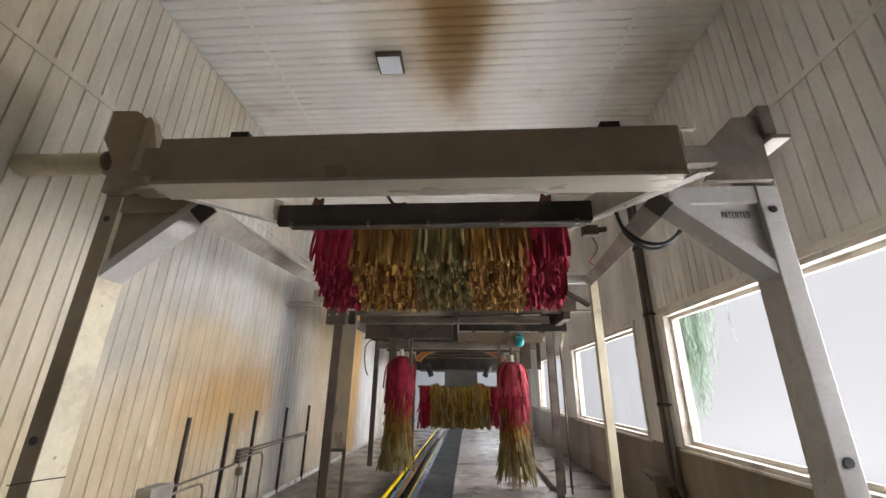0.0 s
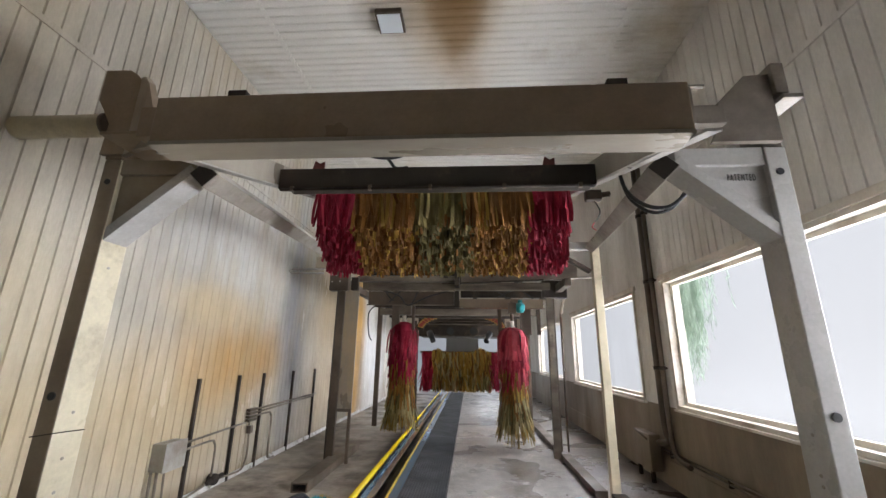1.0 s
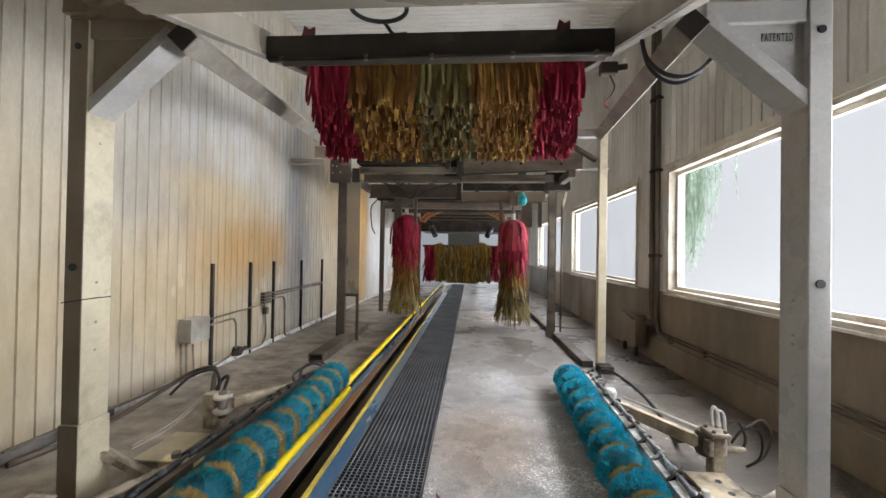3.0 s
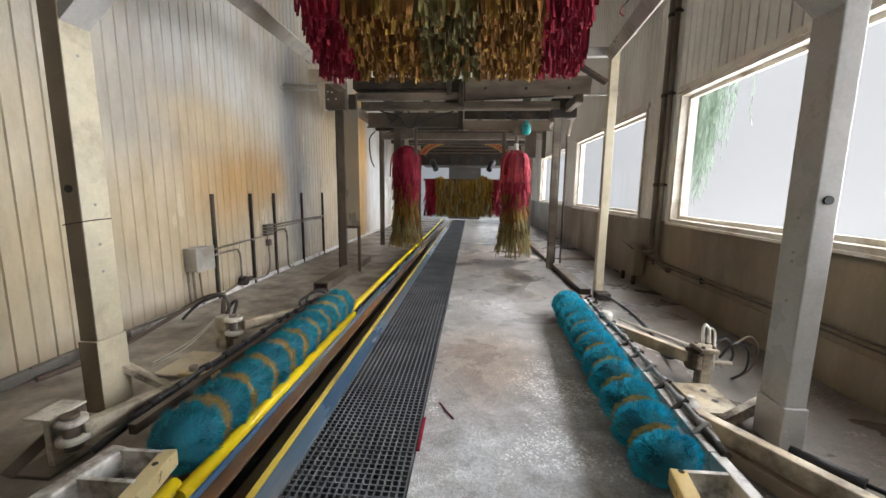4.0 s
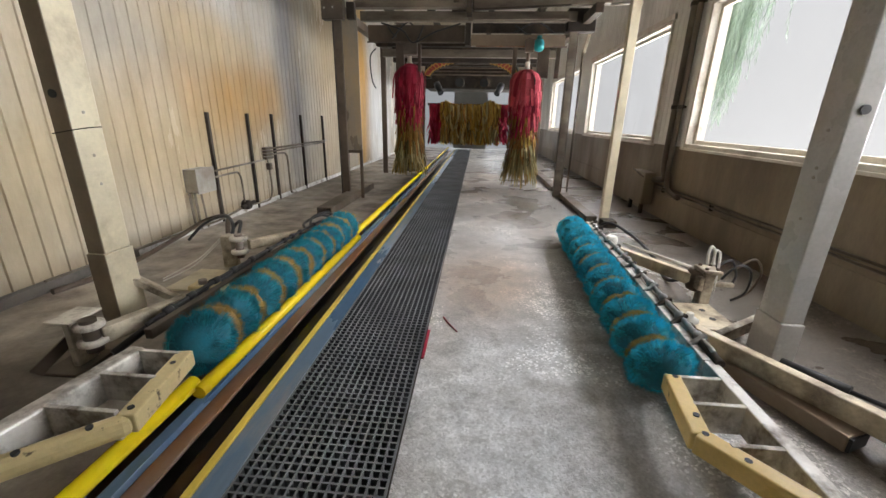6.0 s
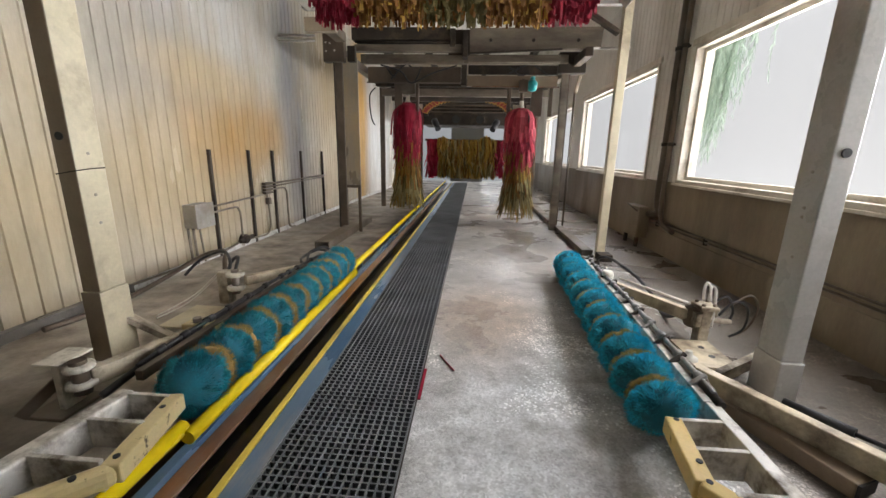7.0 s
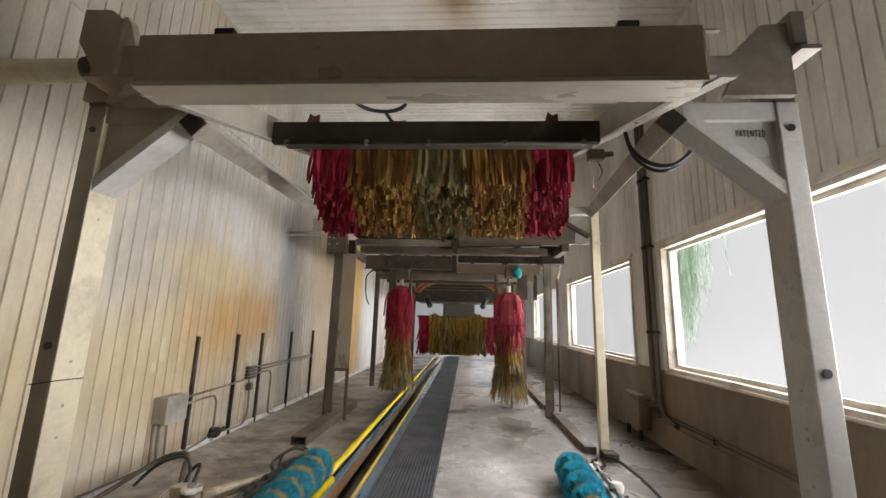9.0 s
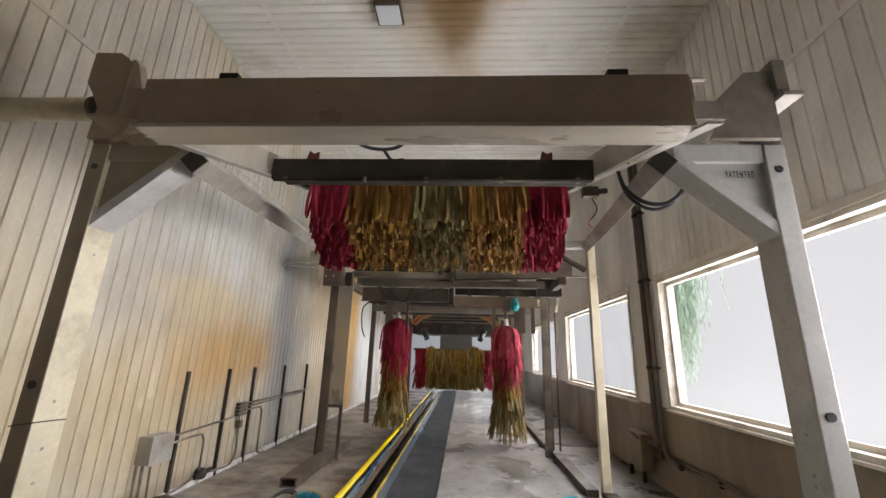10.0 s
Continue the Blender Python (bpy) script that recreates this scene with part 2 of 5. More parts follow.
RUST = surface("rusty_steel", (0.34, 0.15, 0.06), (0.14, 0.086, 0.058), 0.4, 0.3, 4, 60, 0.25, (0.25, 0.215, 0.195), 2.8, 0.54, 0.1, (1, 0.2, 1))
PIT = surface("oily_pit_steel", (0.06, 0.034, 0.018), (0.032, 0.02, 0.013), 0.45, 0.1, 4, 60, 0.2, (0.14, 0.065, 0.02), 1.4, 0.64, 0.1, (1, 0.3, 1))
BLACK = surface("black_rubber", (0.028, 0.028, 0.03), (0.018, 0.018, 0.02), 0.5, 0, 6, 80, 0.1)
GRATE = surface("grey_fibre_grating", (0.155, 0.162, 0.172), (0.105, 0.11, 0.118), 0.5, 0, 2.5, 70, 0.15, (0.15, 0.14, 0.13), 2, 0.66, 0.1)
YELLOW = surface("yellow_rail_paint", (0.95, 0.74, 0.012), (0.88, 0.65, 0.012), 0.16, 0, 3, 40, 0.03, (0.30, 0.20, 0.04), 2.2, 0.72, 0.06, (1, 0.4, 1))
YELLOW_EDGE = surface("worn_yellow_edge", (0.86, 0.66, 0.09), (0.72, 0.53, 0.08), 0.40, 0, 4, 50, 0.1, (0.22, 0.18, 0.10), 3, 0.62, 0.08, (1, 0.3, 1))
BLUE_STEEL = surface("worn_blue_steel", (0.07, 0.18, 0.35), (0.16, 0.22, 0.30), 0.3, 0.3, 3, 50, 0.08, (0.30, 0.30, 0.30), 3.6, 0.58, 0.06, (1, 0.15, 1))
GUARD_YELLOW = surface("worn_guard_yellow", (0.80, 0.57, 0.17), (0.68, 0.50, 0.22), 0.36, 0, 5, 60, 0.1, (0.16, 0.11, 0.06), 6, 0.66, 0.03, mottle=0.1)
BUFF = surface("chipped_buff_paint", (0.74, 0.61, 0.33), (0.62, 0.49, 0.24), 0.38, 0, 5, 60, 0.12, (0.11, 0.075, 0.045), 9, 0.615, 0.025, mottle=0.1)
ALU = surface("scuffed_aluminium", (0.82, 0.80, 0.76), (0.56, 0.53, 0.48), 0.4, 0.2, 6, 60, 0.15, (0.13, 0.10, 0.075), 5, 0.56, 0.09)
PVC = surface("white_plastic_collar", (0.72, 0.70, 0.64), (0.62, 0.59, 0.52), 0.45, 0, 5, 60, 0.04, (0.34, 0.28, 0.2), 4, 0.66, 0.06)
BLUE_FIBRE = surface("blue_bristle", (0.013, 0.20, 0.275), (0.04, 0.46, 0.58), 0.75, 0, 16, 90, 0.2, island=0.55)
# Lighter copy of the blue bristle; carries the stronger light on the east brush.
LIT_FIBRE = surface("lit_blue_bristle", (0.024, 0.40, 0.58), (0.07, 0.74, 0.92), 0.75, 0, 16, 90, 0.2, island=0.55)
# Core colours with the shade deep between the bristles painted in.
BLUE_SHADE = surface("shaded_blue_core", (0.009, 0.12, 0.17), (0.014, 0.18, 0.25), 0.9, 0, 16, 90, 0.4)
GOLD_SHADE = surface("shaded_gold_core", (0.32, 0.21, 0.065), (0.23, 0.15, 0.05), 0.9, 0, 16, 90, 0.4)
GOLD_FIBRE = surface("gold_bristle", (0.60, 0.42, 0.13), (0.48, 0.33, 0.105), 0.75, 0, 6, 90, 0.2, island=0.35)
TEAL = surface("teal_motor_paint", (0.01, 0.30, 0.30), (0.015, 0.22, 0.23), 0.4, 0, 5, 60, 0.05)
LIME = surface("lime_crusted_trim", (0.70, 0.70, 0.68), (0.5, 0.49, 0.46), 0.7, 0, 6, 50, 0.3, (0.22, 0.19, 0.15), 5, 0.6, 0.06)
FRAME_TAN = surface("window_frame_paint", (0.72, 0.67, 0.58), (0.60, 0.54, 0.45), 0.45, 0, 3, 50, 0.05, (0.42, 0.35, 0.27), 2.5, 0.6, 0.08)
BACK = surface("outside_ground", (0.30, 0.30, 0.28), (0.24, 0.24, 0.22), 0.9, 0, 0.5, 10, 0.2)
DOOR_GREY = surface("grey_door_paint", (0.22, 0.22, 0.215), (0.18, 0.18, 0.175), 0.5, 0, 1, 40, 0.05)
INK = surface("black_stencil_ink", (0.015, 0.015, 0.015), (0.02, 0.02, 0.02), 0.6, 0, 5, 60, 0)
OCHRE_SIGN = surface("faded_yellow_lettering", (0.55, 0.34, 0.07), (0.42, 0.24, 0.05), 0.5, 0, 4, 50, 0)
SIGN_RED = surface("red_sign_paint", (0.36, 0.06, 0.035), (0.27, 0.045, 0.03), 0.5, 0, 4, 50, 0)
LEAF = surface("leaf", (0.31, 0.38, 0.30), (0.21, 0.285, 0.205), 0.5, 0, 4, 60, 0.1, island=0.3)


def cloth(name, c1, c2, rnd=0.28):
    return surface(name, c1, c2, 0.85, 0, 7, 120, 0.5, rnd=rnd, island=0.25, dist=0.006, stretch=(1, 1, 0.5))


RED = cloth("red_felt", (0.40, 0.010, 0.042), (0.20, 0.005, 0.02))
CORAL = cloth("faded_red_felt", (0.56, 0.085, 0.11), (0.36, 0.03, 0.05))
OCHRE = cloth("ochre_felt", (0.29, 0.125, 0.017), (0.15, 0.063, 0.01))
GOLD = cloth("gold_felt", (0.42, 0.26, 0.04), (0.26, 0.145, 0.024))
OLIVE = cloth("olive_felt", (0.19, 0.148, 0.042), (0.11, 0.088, 0.026))
KHAKI = cloth("khaki_felt", (0.42, 0.35, 0.16), (0.24, 0.19, 0.075))

HAZE = bpy.data.materials.new("bright_haze")
HAZE.use_nodes = True
hp = HAZE.node_tree.nodes["Principled BSDF"]
hp.inputs["Base Color"].default_value = (0.03, 0.03, 0.03, 1)
hp.inputs["Emission Color"].default_value, hp.inputs["Emission Strength"].default_value = (0.93, 0.97, 1.0, 1), 0.30

SKY_HAZE = HAZE.copy()
SKY_HAZE.name = "white_sky_haze"
SKY_HAZE.node_tree.nodes["Principled BSDF"].inputs["Emission Strength"].default_value = 0.8
SKY_HAZE.node_tree.nodes["Principled BSDF"].inputs["Emission Color"].default_value = (0.965, 0.97, 0.97, 1)

GLASS = bpy.data.materials.new("window_glass")
GLASS.use_nodes = True
gp = GLASS.node_tree.nodes["Principled BSDF"]
gp.inputs["Transmission Weight"].default_value, gp.inputs["Roughness"].default_value, gp.inputs["IOR"].default_value = 1.0, 0.02, 1.06
DIFFUSER = bpy.data.materials.new("lamp_diffuser")
DIFFUSER.use_nodes = True
dp = DIFFUSER.node_tree.nodes["Principled BSDF"]
dp.inputs["Base Color"].default_value, dp.inputs["Roughness"].default_value = (0.72, 0.76, 0.8, 1), 0.3


# ---- mesh helpers ----
def box(bm, x0, x1, y0, y1, z0, z1, bev=0.0):
    r = bmesh.ops.create_cube(bm, size=1.0, matrix=Matrix.Translation(((x0 + x1) / 2, (y0 + y1) / 2, (z0 + z1) / 2)) @ Matrix.Diagonal((x1 - x0, y1 - y0, z1 - z0, 1)))
    if bev:
        es = {e for v in r["verts"] for e in v.link_edges}
        bmesh.ops.bevel(bm, geom=list(es), offset=bev, segments=2, affect="EDGES", profile=0.5)


def bar(bm, p, q, w, h, up=(0, 0, 1), bev=0.004, turn=0.0):
    """A box-section bar from p to q, w wide and h high."""
    p, q = Vector(p), Vector(q)
    d = (q - p)
    n = d.normalized()
    s = n.cross(Vector(up))
    if s.length < 1e-4:
        s = n.cross(Vector((1, 0, 0)))
    s.normalize()
    u = s.cross(n)
    m = Matrix((s, n, u)).transposed().to_4x4()
    m.translation = (p + q) / 2
    r = bmesh.ops.create_cube(bm, size=1.0, matrix=m @ Matrix.Rotation(radians(turn), 4, "Y") @ Matrix.Diagonal((w, d.length, h, 1)))
    if bev:
        es = {e for v in r["verts"] for e in v.link_edges}
        bmesh.ops.bevel(bm, geom=list(es), offset=bev, segments=2, affect="EDGES", profile=0.5)


def tube(bm, pts, r, n=8):
    """A round tube swept along points, with closed ends."""
    pts = [Vector(p) for p in pts]
    rings = []
    side = None
    for i, p in enumerate(pts):
        d = (pts[min(i + 1, len(pts) - 1)] - pts[max(i - 1, 0)]).normalized()
        if side is None:
            side = d.orthogonal().normalized()
        side = (side - d * side.dot(d)).normalized()
        u = d.cross(side)
        rings.append([bm.verts.new(p + r * (math.cos(a) * side + math.sin(a) * u)) for a in (2 * math.pi * k / n for k in range(n))])
    for a, b in zip(rings, rings[1:]):
        for k in range(n):
            f = bm.faces.new((a[k], a[(k + 1) % n], b[(k + 1) % n], b[k]))
            f.smooth = n > 6
    bm.faces.new(rings[0][::-1])
    bm.faces.new(rings[-1])


def curve_pts(pts, steps=6):
    """Points of a smooth line through pts."""
    pts = [Vector(p) for p in pts]
    out = []
    for i in range(len(pts) - 1):
        a, b, c, d = pts[max(i - 1, 0)], pts[i], pts[i + 1], pts[min(i + 2, len(pts) - 1)]
        for k in range(steps):
            t = k / steps
            out.append(0.5 * ((2 * b) + (c - a) * t + (2 * a - 5 * b + 4 * c - d) * t * t + (3 * b - a - 3 * c + d) * t ** 3))
    return out + [pts[-1]]


def lathe(bm, p, q, prof, n=20, smooth=True):
    """A solid of revolution about the line p to q; prof is a list of (share of the way, radius)."""
    p, q = Vector(p), Vector(q)
    d = (q - p).normalized()
    s = d.orthogonal().normalized()
    u = d.cross(s)
    rings = [[bm.verts.new(p + (q - p) * t + r * (math.cos(a) * s + math.sin(a) * u)) for a in (2 * math.pi * k / n for k in range(n))] for t, r in prof]
    for a, b in zip(rings, rings[1:]):
        for k in range(n):
            f = bm.faces.new((a[k], a[(k + 1) % n], b[(k + 1) % n], b[k]))
            f.smooth = smooth
    bm.faces.new(rings[0][::-1])
    bm.faces.new(rings[-1])


def plate(bm, pts, depth):
    """A flat plate: corner points in order, thickened by the vector depth."""
    a = [bm.verts.new(Vector(p)) for p in pts]
    b = [bm.verts.new(Vector(p) + Vector(depth)) for p in pts]
    bm.faces.new(a[::-1])
    bm.faces.new(b)
    for k in range(len(a)):
        j = (k + 1) % len(a)
        bm.faces.new((a[k], a[j], b[j], b[k]))


def finish(bm, name, mats):
    bmesh.ops.recalc_face_normals(bm, faces=bm.faces)
    me = bpy.data.meshes.new(name)
    bm.to_mesh(me)
    bm.free()
    for m in mats if isinstance(mats, (list, tuple)) else [mats]:
        me.materials.append(m)
    return me


def thing(name, at, label, category, group="", kind=""):
    ob = new(name)
    ob.empty_display_size = 0.1
    ob.location = at
    return tagged(ob, label, category, group, kind)


def part(name, bm, material, parent, label=""):
    """Links a bmesh, built in world places, as one mesh object under a thing or a part."""
    root = parent
    while root.parent:
        root = root.parent
    bmesh.ops.translate(bm, verts=bm.verts, vec=-root.location)
    ob = new(name, finish(bm, name, material))
    ob.parent = parent
    return tagged(ob, label)


def solid(name, bm, material, label="", category="", group="", kind=""):
    """A top-level thing of one mesh."""
    return tagged(new(name, finish(bm, name, material)), label, category, group, kind)


def boxes(*rows):
    bm = bmesh.new()
    for r in rows:
        box(bm, *r)
    return bm


def bars(*rows):
    bm = bmesh.new()
    for r in rows:
        bar(bm, *r)
    return bm


def tubes(*rows):
    bm = bmesh.new()
    for r in rows:
        tube(bm, *r)
    return bm


# ---- setting ----
WX, EX, CZ = -2.85, 3.49, 5.9
Y0, Y1 = -4.0, 21.0
PITCH = 0.15

floor = thing("floor", (0, 0, 0), "wet grey concrete tunnel floor with dirt, pale wear and painted sheen", "floor", kind="structure")
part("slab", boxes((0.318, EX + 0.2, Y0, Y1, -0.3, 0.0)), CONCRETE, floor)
part("slab", boxes((WX - 0.2, -0.93, Y0, Y1, -0.3, 0.0)), CONCRETE_DIRTY_SHADED, floor, "dark dirty concrete with shade painted under the carrier")
part("pit_bottom", boxes((-0.93, 0.318, Y0, Y1, -0.515, -0.48)), PIT_SHADE, floor, "pit bottom blackened to shade the grating cells")

ground = solid("ground", boxes((-400, 400, -400, 400, -0.7, -0.52)), BACK, "pale level ground outside the building", "ground", kind="structure")


def ribbed(y0, y1, z0, z1, face, inward):
    """Ribbed sheet on a wall at x = face, with narrow grooves that run upright."""
    bm = bmesh.new()
    n = max(1, round((y1 - y0) / PITCH))
    w = (y1 - y0) / n
    prof = []
    for k in range(n):
        a = y0 + k * w
        g = -0.016 if inward > 0 else -0.013
        prof += [(a, 0.0), (a + 0.005, g), (a + 0.013, g), (a + 0.018, 0.0), (a + w * 0.55, 0.0015)]
    prof.append((y1, 0.0))
    lo = [bm.verts.new((face + inward * d, y, z0)) for y, d in prof]
    hi = [bm.verts.new((face + inward * d, y, z1)) for y, d in prof]
    bl = [bm.verts.new((face - inward * 0.03, y, z)) for y, z in ((y0, z0), (y1, z0), (y1, z1), (y0, z1))]
    for k in range(len(prof) - 1):
        bm.faces.new((lo[k], lo[k + 1], hi[k + 1], hi[k]))
    bm.faces.new(bl)
    bm.faces.new(lo + [bl[1], bl[0]])
    bm.faces.new(hi + [bl[2], bl[3]])
    bm.faces.new((lo[0], hi[0], bl[3], bl[0]))
    bm.faces.new((lo[-1], hi[-1], bl[2], bl[1]))
    return bm


def panels(wall, face, inward, spans, z0, z1, material, width=0.9):
    """Sheets side by side along a wall, each an object of its own."""
    for a, b in spans:
        n = max(1, round((b - a) / width))
        w = (b - a) / n
        shared = None
        for k in range(n):
            if shared is None:
                ob = part("wall_panel", ribbed(0, w - 0.002, z0, z1, face, inward), material, wall)
                shared = ob.data
            else:
                ob = new("wall_panel", shared)
                ob.parent = wall
            ob.location.y = a + k * w


SEAM = 4.36
west = thing("wall_west", (0, 0, 0), "cream ribbed metal wall with orange water stains", "wall", kind="structure")
part("core", boxes((WX - 0.2, WX - 0.03, Y0, Y1, 0, CZ)), WALL_W, west)
panels(west, WX, 1, [(Y0, Y1)], 0.0, SEAM, WALL_W)
panels(west, WX - 0.006, 1, [(Y0, Y1)], SEAM, CZ, WALL_W)
part("seam_trim", boxes((WX, WX + 0.012, Y0, Y1, SEAM - 0.03, SEAM + 0.03, 0.003)), WALL_W, west)
base = solid("baseboard", boxes((WX, WX + 0.03, 3.5, Y1, 0.0, 0.07, 0.006)), LIME, "white lime-crusted trim at the foot of the wall", "baseboard", kind="structure")
solid("baseboard_kerb", boxes((WX, WX + 0.07, Y0, 3.49, 0.0, 0.085, 0.008)), KERB, "dark grey concrete kerb at the foot of the wall", "kerb", kind="structure")

WIN = [(1.15, 5.86), (6.9, 11.3), (12.45, 16.9)]
SILL, HEAD = 1.09, 2.88
east = thing("wall_east", (0, 0, 0), "tan ribbed metal wall with large windows", "wall", kind="structure")
edges = [Y0] + [v for w in WIN for v in w] + [Y1]
piers = list(zip(edges[0::2], edges[1::2]))
bm = boxes((EX + 0.03, EX + 0.2, Y0, Y1, 0, SILL), (EX + 0.03, EX + 0.2, Y0, Y1, HEAD, CZ))
for a, b in piers:
    box(bm, EX + 0.03, EX + 0.2, a, b, SILL, HEAD)
part("core", bm, WALL_E, east)
part("dado", boxes((EX, EX + 0.03, Y0, Y1, 0.0, SILL)), WALL_LOW, east, "smooth soiled lower wall")
panels(east, EX, -1, piers, SILL, HEAD, WALL_E)
panels(east, EX, -1, [(Y0, Y1)], HEAD, SEAM, WALL_E)
panels(east, EX + 0.006, -1, [(Y0, Y1)], SEAM, CZ, WALL_E)
part("seam_trim", boxes((EX - 0.012, EX, Y0, Y1, SEAM - 0.03, SEAM + 0.03, 0.003)), WALL_E, east)

for i, (a, b) in enumerate(WIN):
    w = thing("window_%d" % (i + 1), (EX, (a + b) / 2, SILL), "large fixed window in a tan painted frame", "window", kind="structure")
    fr = bmesh.new()
    for r in ((EX - 0.03, EX + 0.2, a, b, SILL, SILL + 0.05), (EX - 0.03, EX + 0.2, a, b, HEAD - 0.05, HEAD),
              (EX - 0.03, EX + 0.2, a, a + 0.05, SILL + 0.05, HEAD - 0.05), (EX - 0.03, EX + 0.2, b - 0.05, b, SILL + 0.05, HEAD - 0.05)):
        box(fr, *r, 0.004)
    part("window_frame", fr, FRAME_TAN, w)
    ins = bmesh.new()
    for r in ((EX + 0.07, EX + 0.12, a + 0.05, b - 0.05, SILL + 0.05, SILL + 0.1), (EX + 0.07, EX + 0.12, a + 0.05, b - 0.05, HEAD - 0.1, HEAD - 0.05),
              (EX + 0.07, EX + 0.12, a + 0.05, a + 0.1, SILL + 0.1, HEAD - 0.1), (EX + 0.07, EX + 0.12, b - 0.1, b - 0.05, SILL + 0.1, HEAD - 0.1)):
        box(ins, *r, 0.003)
    part("sash", ins, FRAME_TAN, w)
    part("window_sill", boxes((EX - 0.06, EX + 0.02, a - 0.04, b + 0.04, SILL - 0.03, SILL - 0.001, 0.004)), FRAME_TAN, w)
    part("head_trim", boxes((EX - 0.045, EX - 0.002, a - 0.06, b + 0.06, HEAD + 0.001, HEAD + 0.08, 0.004)), FRAME_TAN, w)
    for k, (u, v) in enumerate(((a, (a + b) / 2), ((a + b) / 2, b))[:1]):
        pane = part("pane", boxes((EX + 0.09, EX + 0.096, a + 0.08, b - 0.08, SILL + 0.08, HEAD - 0.08)), GLASS, w)
        pane.visible_shadow = False

solid("backdrop", boxes((10.2, 10.4, -60, 120, -0.5, 6.6)), SKY_HAZE, "bright hazy daylight beyond the windows", "backdrop", kind="structure")
solid("backdrop", boxes((-12, 4.6, 30.0, 30.2, -0.5, 9)), HAZE, "pale hazy daylight beyond the tunnel exit", "backdrop", kind="structure")

# end walls: plain unseen one behind the walk, blocking light; bright exit far ahead
south = thing("wall_south", (0, 0, 0), "plain unseen end wall, added to keep out entrance light", "wall", kind="structure")
part("core", boxes((WX, EX, Y0 - 0.2, Y0, 0, CZ)), WALL_W, south)
north = thing("wall_north", (0, 0, 0), "cream end wall with grey door between bright openings", "wall", kind="structure")
part("core", boxes((WX, -2.2, Y1, Y1 + 0.2, 0, CZ), (2.6, EX, Y1, Y1 + 0.2, 0, CZ), (-2.2, 2.6, Y1, Y1 + 0.2, 3.1, CZ)), WALL_W, north)
part("door_panel", boxes((-0.62, 1.06, Y1, Y1 + 0.12, 0, 3.1, 0.01)), DOOR_GREY, north, "grey door panel")

# ceiling: ribs run across the tunnel
bm = bmesh.new()
RIB = 0.125
n = round((Y1 - Y0) / RIB)
prof = []
for k in range(n):
    a = Y0 + k * RIB
    prof += [(a, 0.0), (a + 0.012, 0.016), (a + 0.045, 0.016), (a + 0.057, 0.0), (a + 0.09, -0.003)]
prof.append((Y0 + n * RIB, 0.0))
lo = [bm.verts.new((WX, y, CZ + d)) for y, d in prof]
hi = [bm.verts.new((EX, y, CZ + d)) for y, d in prof]
for k in range(len(prof) - 1):
    bm.faces.new((lo[k], lo[k + 1], hi[k + 1], hi[k]))
box(bm, WX - 0.2, EX + 0.2, Y0 - 0.2, Y1 + 0.2, CZ + 0.03, CZ + 0.2)
for x in (-1.96, 2.58):
    for k in range(64):
        y = 1.0 + k * RIB + 0.09
        lathe(bm, (x, y, CZ + 0.004), (x, y, CZ - 0.012), [(0, 0.012), (0.8, 0.012), (1, 0.007)], 6)
    box(bm, x - 0.03, x + 0.03, Y0, Y1, CZ - 0.004, CZ + 0.004)
ceiling = solid("ceiling", bm, CEILING, "off-white ribbed metal ceiling with a brown stain", "ceiling", kind="structure")

lamp = thing("ceiling_light", (-0.38, 3.9, CZ), "square white ceiling light, switched off, on the ribbed ceiling", "light")
part("housing", boxes((-0.55, -0.21, 3.73, 4.07, CZ - 0.07, CZ - 0.002, 0.01)), GREY_STEEL, lamp)
part("diffuser", boxes((-0.525, -0.235, 3.755, 4.045, CZ - 0.085, CZ - 0.071, 0.005)), DIFFUSER, lamp, "white diffuser")

# ---- conveyor and grating ----
conv = thing("conveyor", (-0.6, 2, 0), "sunken conveyor track with rusty bar and yellow guide rail", "conveyor")
part("cover_strip", boxes((-0.424, -0.313, Y0, 20, -0.02, 0.006, 0.002)), BLUE_STEEL, conv, "worn blue steel strip")
part("edge_lip", boxes((-0.464, -0.427, Y0, 20, -0.06, 0.012, 0.004)), YELLOW_EDGE, conv, "worn yellow steel edge")
part("slide_plate", boxes((-0.572, -0.467, Y0, 20, -0.07, -0.05, 0.003)), PIT, conv, "oily brown slide plate")
part("pull_bar", boxes((-0.725, -0.638, Y0, 20, -0.05, -0.03, 0.006)), RUST, conv, "rusty steel bar")
part("side_strip", boxes((-0.783, -0.728, Y0, 20, -0.12, 0.0, 0.003)), BLUE_STEEL, conv, "worn blue steel strip")
part("outer_edge", boxes((-0.93, -0.90, Y0, 20, -0.16, 0.004, 0.003)), RUST, conv)
for p, q in (((-0.79, Y0, 0.085), (-0.79, 1.56, 0.085)), ((-0.745, 1.52, 0.055), (-0.745, 4.3, 0.055)), ((-0.80, 4.34, 0.085), (-0.80, 20, 0.085))):
    bm = bmesh.new()
    tube(bm, [p, q], 0.037, 16)
    g = part("guide_rail", bm, YELLOW, conv, "bright yellow tube rail")
    y = p[1] + 0.4
    while y < q[1]:
        part("rail_post", boxes((p[0] - 0.012, p[0] + 0.012, y, y + 0.05, -0.1, p[2] - 0.03)), BLUE_STEEL, conv)
        y += 0.9

grating = thing("floor_grating", (0, 2, 0), "grey square-mesh fibre grating over the pit", "grating")
CELL = 0.0381
shared = None
